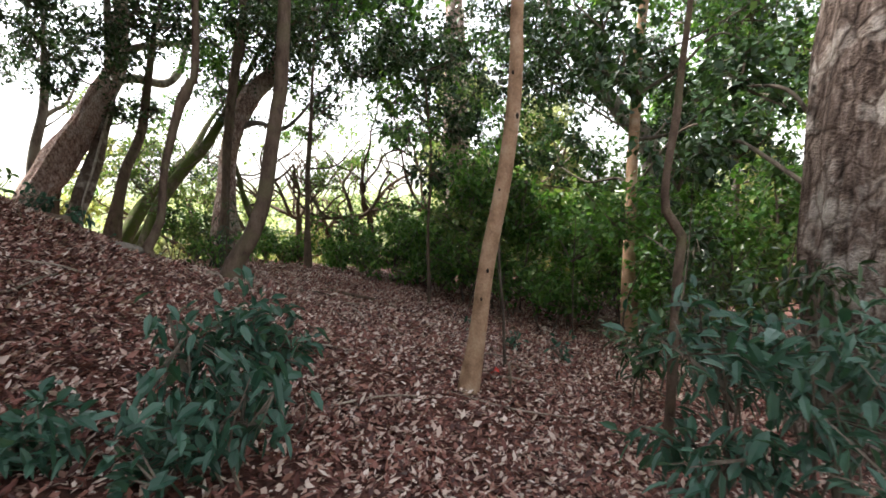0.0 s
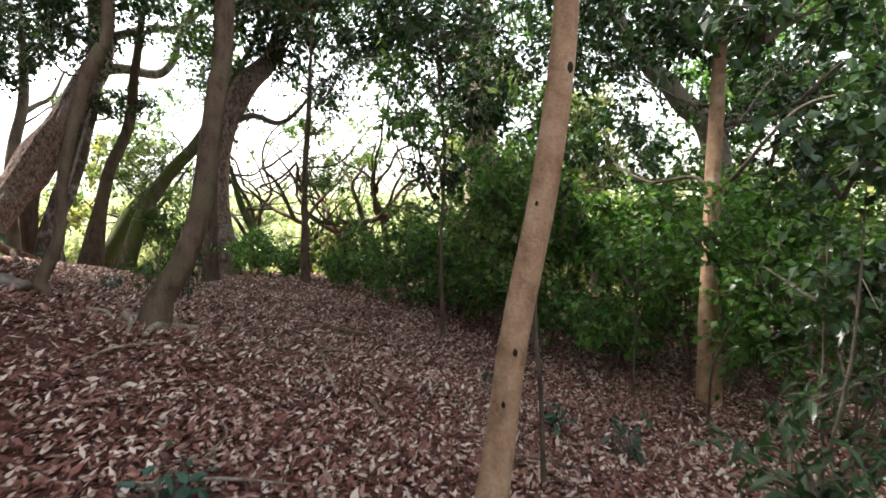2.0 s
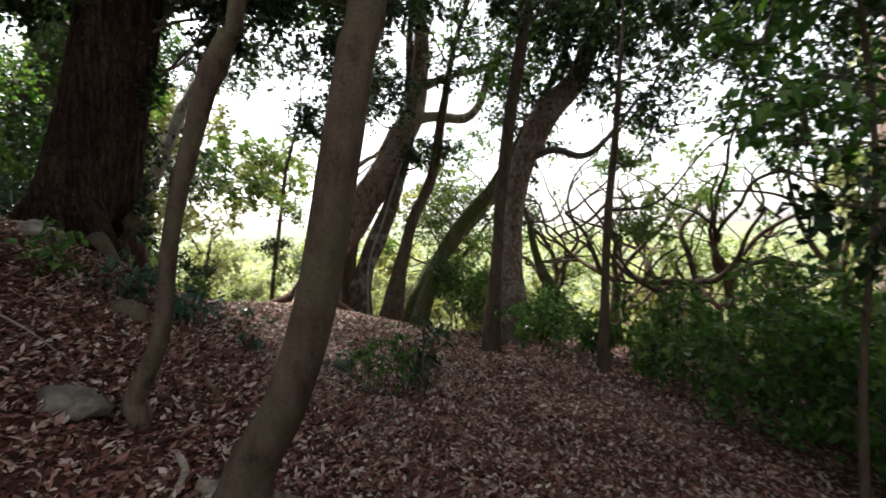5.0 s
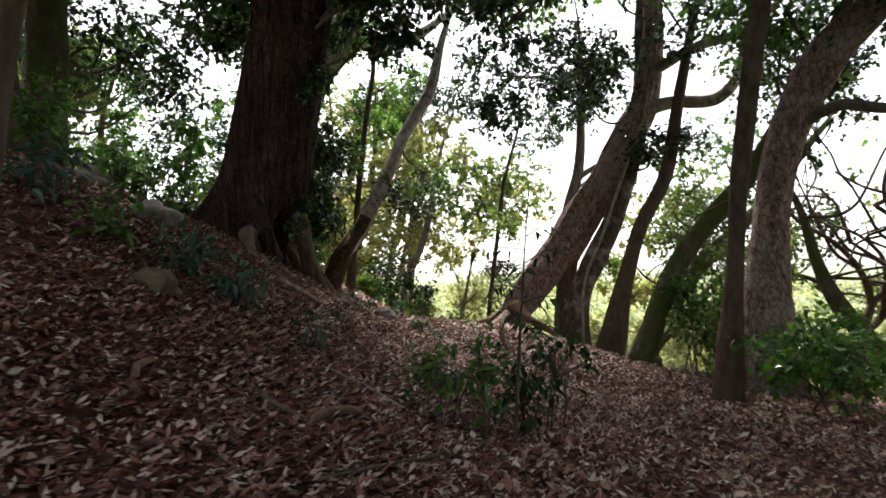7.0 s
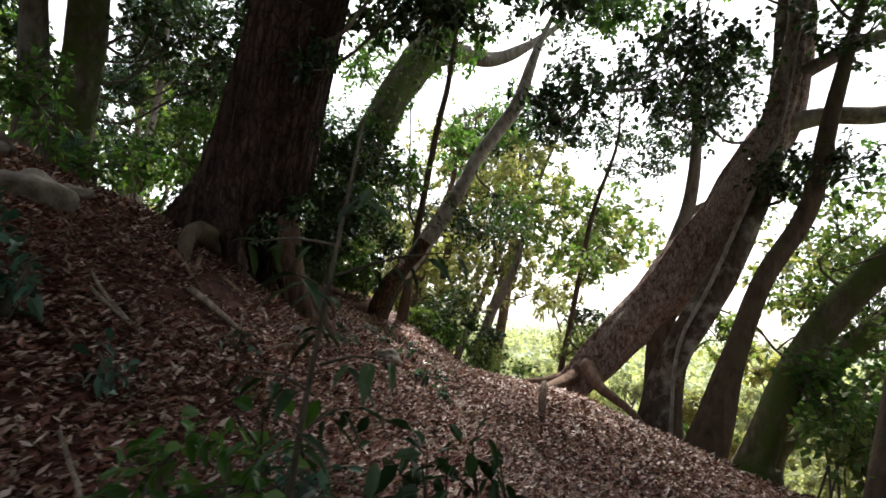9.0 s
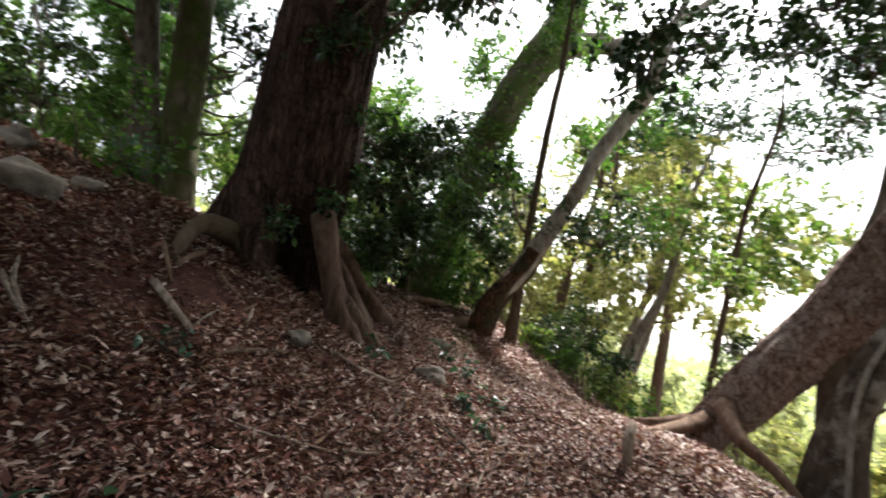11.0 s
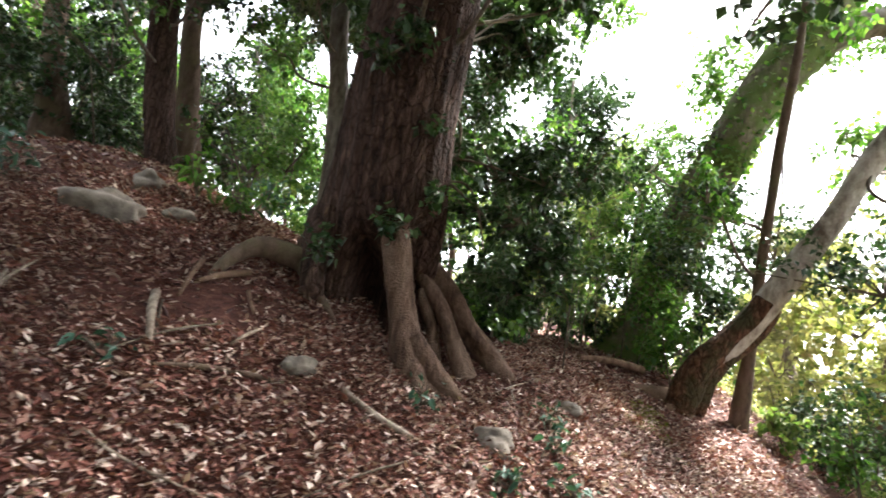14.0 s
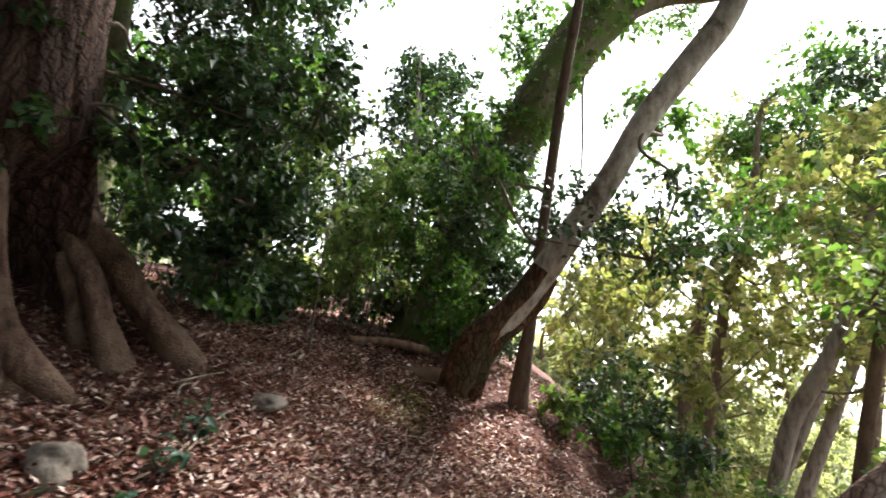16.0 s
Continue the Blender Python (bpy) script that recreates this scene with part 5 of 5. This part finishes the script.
while (len(spots[0]) < 150 or len(spots[1]) < 80) and tries < 9000:
    tries += 1
    x, y = r_w.uniform(-62, 40), r_w.uniform(-40, 66)
    u = -0.5 * x + 0.866 * y - 15.8
    bearing = math.degrees(math.atan2(-(x + 0.2), y - 3.5))
    away = math.hypot(x + 0.2, y - 3.5)
    if u > (7.0 if math.hypot(x + 9, y - 11) < 14 else 2.5) and len(spots[0]) < 150:
        if 2 < bearing < 50:       # the view over the crest is open down to the valley
            top = 1.7 + away * math.tan(radians(r_w.uniform(-7, 0.5)))
        elif bearing <= 2:
            top = r_w.uniform(2.5, 7)
        else:
            top = r_w.uniform(1.5, 5.5)
        if top - gz(x, y) < 2.0:
            continue
        spots[0].append((x, y, top))
    elif u <= 0 and len(spots[1]) < 80 and (x > 9 or y < -16 or (x < -3 and y < 4.5 and math.hypot(x + 5, y - 7) > 17)) and math.hypot(x + 5, y - 6) < 36:
        spots[1].append((x, y, None))
    else:
        continue
for kind, protos in ((0, VALLEY), (1, HILL)):
    for i, (x, y, top) in enumerate(spots[kind]):
        ob = protos[i % len(protos)]
        grow = 1.0 if top is None else min(1.15, (top - gz(x, y)) / 7.6)
        m = pose(x, y, gz(x, y), 0, 0, r_w.uniform(0, 360)) @ Matrix.Diagonal((0.5 + 0.5 * grow, 0.5 + 0.5 * grow, grow, 1))
        if i < len(protos):
            ob.matrix_basis = m
        else:
            copy_thing(ob, m)

r_far = np.random.default_rng(88)
fa, fd = r_far.uniform(0, 6.283, 110000), 45 + 260 * r_far.uniform(0, 1, 110000) ** 1.6
fx, fy = -5 + np.cos(fa) * fd, 6 + np.sin(fa) * fd
fh = 6.0 + 2.0 * np.sin(fx * 0.21) * np.sin(fy * 0.17) + r_far.normal(0, 0.6, len(fx))
fz = ground_z(fx, fy) + fh * r_far.uniform(0.15, 1.0, len(fx)) ** 0.6
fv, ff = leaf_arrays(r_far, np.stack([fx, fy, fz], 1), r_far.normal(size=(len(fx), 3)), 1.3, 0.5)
tagged(new("far_woods", mesh_arrays("far_woods", fv, ff, LEAF_FAR_HAZY)), "far wooded valley and hills, haze painted into the pale green leaf", "woods", kind="stuff")

# ---- stones, sticks and small things ----
def stone(x, y, size, turn, seed, label, sink=0.45, mat=ROCK):
    bm = bmesh.new()
    bmesh.ops.create_icosphere(bm, subdivisions=4, radius=1.0)
    for v in bm.verts:
        n1 = noise.noise(v.co * 1.3 + Vector((seed, 0, 0))) * 0.42 + noise.noise(v.co * 3.1 + Vector((0, seed, 0))) * 0.1 + noise.noise(v.co * 8 + Vector((0, 0, seed))) * 0.025
        v.co = v.co * (1 + n1)
        v.co.z = max(v.co.z, -0.7)
        v.co = Vector((v.co.x * size[0], v.co.y * size[1], v.co.z * size[2]))
    me = bpy.data.meshes.new("rock")
    bm.to_mesh(me)
    bm.free()
    me.materials.append(mat)
    me.polygons.foreach_set("use_smooth", np.full(len(me.polygons), True))
    ob = new("rock", me)
    ob.matrix_basis = pose(x, y, gz(x, y) + size[2] * (1 - 2 * sink) * 0.8, 0, 0, turn)
    return tagged(ob, label, "rock")


stone(-6.45, 6.15, (0.33, 0.2, 0.17), -20, 1.0, "rounded pale grey rock bedded in the slope")
stone(-7.06, 6.13, (0.15, 0.11, 0.10), 10, 2.0, "small grey rock bedded in the slope")
stone(-8.6, 8.95, (0.2, 0.13, 0.12), 80, 3.0, "grey-brown rock lying in the fallen leaves")
stone(-7.4, 8.07, (0.17, 0.10, 0.08), 15, 4.0, "flat brown stone half buried in leaves")
stone(-10.2, 8.67, (0.2, 0.15, 0.08), 40, 5.0, "flat grey stone in the path")
stone(-3.55, 5.55, (0.2, 0.14, 0.09), 30, 6.0, "dark grey rock beside a sapling", 0.5)
stone(-4.95, 6.36, (0.2, 0.15, 0.14), 35, 9.0, "dark brown mossy stone on the slope", 0.5, BARK_BROWN)
stone(-6.9, 5.5, (0.22, 0.16, 0.14), 60, 7.0, "grey rock among low undergrowth")


def stick(points, mat, label, sides=8, seed=0):
    p = [(x, y, gz(x, y) + dz, r) for x, y, dz, r in points]
    ob = new("stick", tube_mesh("stick", p, mat, (0, 0, 0), sides, 0.05, 0.1, 0, seed))
    return tagged(ob, label, "stick")


stick([(-2.72, 5.84, 0.05, 0.035), (-2.58, 6.02, 0.055, 0.04), (-2.43, 6.2, 0.05, 0.035)], DEADWOOD, "short pale dead log lying by a trunk", 12, 1)
stick([(-2.22, 5.42, 0.03, 0.022), (-2.3, 5.65, 0.05, 0.03), (-2.36, 5.9, 0.06, 0.03), (-2.25, 6.2, 0.05, 0.022)], DEADWOOD, "crooked dead branch lying in the leaves", 12, 2)
stick([(-7.62, 8.3, 0.03, 0.025), (-7.75, 8.5, 0.035, 0.028), (-7.93, 8.76, 0.03, 0.02)], DEADWOOD, "straight pale dead stick", 10, 3)
stick([(-6.6, 7.3, 0.05, 0.03), (-6.53, 7.5, 0.07, 0.026), (-6.47, 7.76, 0.03, 0.02)], DEADWOOD, "pale dead stick pointing down the slope", 10, 4)
stick([(-5.8, 6.95, 0.05, 0.014), (-5.72, 7.15, 0.05, 0.012), (-5.68, 7.36, 0.02, 0.01)], DEADWOOD, "thin pale dead twig", 8, 5)
stick([(-8.5, 10.86, 0.02, 0.05), (-8.46, 10.84, 0.2, 0.055), (-8.6, 10.9, 0.32, 0.04)], DEADWOOD, "short broken stump of dead wood", 12, 6)
stick([(0.72, 4.22, -0.02, 0.014), (0.71, 4.18, 0.12, 0.014), (0.69, 4.12, 0.26, 0.012)], DEADWOOD, "short pale stake standing in the leaves", 8, 7)
stick([(-3.4, 7.5, 0.01, 0.02), (-3.6, 7.2, 0.03, 0.024), (-3.75, 7.05, 0.04, 0.022), (-4.0, 6.95, 0.02, 0.02), (-4.3, 6.9, 0.0, 0.015)], BARK_BROWN, "dark exposed root looping over the ground", 10, 8)
stick([(-6.9, 7.22, 0.03, 0.02), (-7.1, 7.18, 0.06, 0.024), (-7.35, 7.12, 0.05, 0.026)], BARK_ROOT, "pale root lying bare on red soil", 9, 9)
stick([(-6.74, 7.33, 0.02, 0.012), (-6.86, 7.17, 0.05, 0.017), (-6.98, 7.01, 0.06, 0.022)], BARK_ROOT, "forked root end by bare red soil", 9, 10)
stick([(-6.96, 7.84, 0.02, 0.013), (-7.08, 7.8, 0.05, 0.015), (-7.22, 7.73, 0.03, 0.011)], DEADWOOD, "short pale dead stick on red soil", 8, 11)
stick([(-6.52, 7.8, 0.03, 0.01), (-6.66, 7.8, 0.03, 0.012)], DEADWOOD, "short dead twig lying across a stick", 7, 12)
stick([(-7.25, 7.35, 0.03, 0.018), (-7.22, 7.57, 0.02, 0.012)], BARK_ROOT, "thin root running down red soil", 8, 13)
stick([(-6.41, 7.95, 0.03, 0.012), (-6.7, 8.02, 0.04, 0.018), (-6.98, 8.13, 0.03, 0.016), (-7.2, 8.2, 0.02, 0.012)], BARK_BROWN, "dark fallen branch among leaves", 8, 14)
stick([(-7.83, 8.88, 0.03, 0.012), (-8.04, 9.08, 0.03, 0.01)], DEADWOOD, "thin pale dead twig", 8, 15)
stick([(-12.38, 7.56, 0.05, 0.05), (-12.9, 7.8, 0.1, 0.06), (-13.4, 8.1, 0.08, 0.07)], BARK_ROOT, "thick root running beside the path", 10, 16)
stick([(-5.68, 7.31, 0.03, 0.012), (-5.8, 7.05, 0.07, 0.013), (-5.97, 6.86, 0.05, 0.009)], DEADWOOD, "bent pale dead twig", 8, 17)
stick([(-6.57, 8.87, 0.03, 0.01), (-6.72, 8.98, 0.04, 0.012), (-6.85, 9.05, 0.03, 0.009)], DEADWOOD, "thin pale dead twig", 8, 18)
stick([(-7.8, 7.0, 0.2, 0.06), (-7.86, 7.25, 0.12, 0.05), (-7.94, 7.45, 0.04, 0.035), (-7.95, 7.65, 0.0, 0.02)], BARK_BROWN, "dark root creeping down from the great trunk", 10, 19)
stick([(-6.63, 7.36, 0.03, 0.01), (-6.5, 7.75, 0.03, 0.009)], TWIG, "thin dead twig in the leaf litter", 7, 20)
stick([(-3.42, 7.2, 0.02, 0.02), (-3.6, 7.3, 0.06, 0.026), (-3.72, 7.45, 0.06, 0.024), (-3.83, 7.6, 0.02, 0.018)], BARK_ROOT, "knotted root breaking the ground", 10, 21)
stick([(-3.6, 6.45, 0.02, 0.016), (-3.75, 6.44, 0.05, 0.02), (-3.89, 6.49, 0.03, 0.018)], BARK_ROOT, "pale root on the slope", 9, 22)
stick([(-1.23, 6.56, 0.03, 0.012), (-1.05, 6.1, 0.05, 0.014), (-0.9, 5.75, 0.05, 0.013), (-0.76, 5.46, 0.03, 0.01)], DEADWOOD, "long thin dead branch in the leaves", 8, 23)
stick([(-0.6, 5.63, 0.03, 0.014), (-0.45, 5.36, 0.05, 0.017), (-0.31, 5.13, 0.03, 0.014)], BARK_ROOT, "fallen brown stick in the leaves", 8, 24)
stick([(-1.92, 7.81, 0.03, 0.02), (-1.5, 7.95, 0.06, 0.024), (-1.1, 8.04, 0.04, 0.018)], BARK_BROWN, "dark fallen branch on the crest", 8, 25)
stick([(-3.07, 5.91, 0.03, 0.015), (-2.85, 5.85, 0.05, 0.018), (-2.68, 5.7, 0.03, 0.013)], DEADWOOD, "dead twig beside a bent trunk", 8, 26)
stick([(-2.3, 5.35, 0.03, 0.015), (-2.45, 5.6, 0.07, 0.018), (-2.6, 5.72, 0.05, 0.014)], DEADWOOD, "dead twig beside a bent trunk", 8, 27)
r_s = np.random.default_rng(55)
for i in range(70):
    x, y = (r_s.uniform(-4.5, 2.5), r_s.uniform(2.5, 10)) if i % 2 else (r_s.uniform(-11.5, -4.5), r_s.uniform(6.3, 11))
    a, ln = r_s.uniform(0, 6.28), r_s.uniform(0.15, 0.5)
    dx, dy = math.cos(a) * ln, math.sin(a) * ln
    k = r_s.normal(0, 0.04, 2)
    stick([(x - dx, y - dy, 0.03, 0.008), (x + k[0], y + k[1], 0.05, 0.009), (x + dx, y + dy, 0.03, 0.005)], DEADWOOD if i % 3 else TWIG, "thin dead twig in the leaf litter", 6, 20 + i)
red_mat = foliage("red_leaf", [(0.5, 0.02, 0.02), (0.6, 0.04, 0.03)], 0.4, 0.2)
rv, rf = leaf_arrays(r_s, np.array([[0.59, 4.47, gz(0.59, 4.47) + 0.05]] * 3) + r_s.normal(0, 0.02, (3, 3)), r_s.normal(size=(3, 3)), 0.07, fine=True)
tagged(new("red_leaf", mesh_arrays("red_leaf", rv, rf, red_mat)), "bright red fallen leaves by a slender tree", "leaf")
saps = tree([(0.72, 4.8, -0.15, 0.017), (0.68, 4.75, 0.4, 0.014), (0.62, 4.6, 0.9, 0.012), (0.6, 4.55, 1.4, 0.008)], TWIG, "thin bare sapling beside a slender tree", flare=1.1, sides=8, seed=60)
for i, (cx, cy, rr) in enumerate([(-11.7, 8.9, 0.3), (-12.1, 8.75, 0.25)]):
    n = 900
    a, d = r_s.uniform(0, 6.28, n), rr * np.sqrt(r_s.uniform(0, 1, n))
    mx, my = cx + np.cos(a) * d, cy + np.sin(a) * d
    mv, mf = leaf_arrays(r_s, np.stack([mx, my, ground_z(mx, my) + 0.02], 1), r_s.normal(size=(n, 3)) + np.array([0, 0, 0.7]), 0.03, 0.3)
    tagged(new("moss", mesh_arrays("moss", mv, mf, MOSS)), "patch of bright yellow-green moss", "moss", kind="stuff")

# ---- leaf litter ----
def litter(n, x0, x1, y0, y1, size, seed, label):
    r = np.random.default_rng(seed)
    x, y = r.uniform(x0, x1, n), r.uniform(y0, y1, n)
    clump = np.sin(x * 1.7 + np.sin(y * 2.1)) * np.sin(y * 1.3 + x * 0.6) + 0.6 * np.sin(x * 4.3) * np.sin(y * 3.7)
    rim = np.minimum(np.minimum(x - x0, x1 - x), np.minimum(y - y0, y1 - y)) + 0.5 * np.sin(x * 1.1) * np.sin(y * 0.9)
    keep = (clump > r.uniform(-2.4, 0.2, n)) & (-0.5 * x + 0.866 * y < 17.5) & (rim > r.uniform(0, 1.6, n)) & (np.hypot((x + 6.95) / 0.75, (y - 7.42) / 0.42) > r.uniform(0.15, 1.15, n))
    x, y = x[keep], y[keep]
    n = len(x)
    at = np.stack([x, y, ground_z(x, y) + r.uniform(0.004, 0.035, n)], 1)
    a = r.uniform(0, 6.283, n)
    d = np.stack([np.cos(a), np.sin(a), r.normal(0.05, 0.3, n)], 1)
    narrow, broad = leaf_arrays(r, at[::2], d[::2], size * 1.1, 0.19, -0.2, False, 0.6), leaf_arrays(r, at[1::2], d[1::2], size * 0.9, 0.27, -0.15, False, 0.5)
    v, f = np.vstack([narrow[0], broad[0]]), np.vstack([narrow[1], broad[1] + len(narrow[0])])
    ob = new("fallen_leaves", mesh_arrays("fallen_leaves", v, f, LITTER))
    return tagged(ob, label, "leaf litter", kind="stuff")


litter(340000, -22, 8, -7, 18, 0.07, 5, "carpet of dry reddish-brown and pale fallen leaves")
litter(290000, -6, 4.5, -0.8, 12, 0.05, 6, "carpet of dry reddish-brown and pale fallen leaves")
litter(280000, -13.5, -3, 5.0, 13.2, 0.054, 8, "carpet of dry reddish-brown and pale fallen leaves")
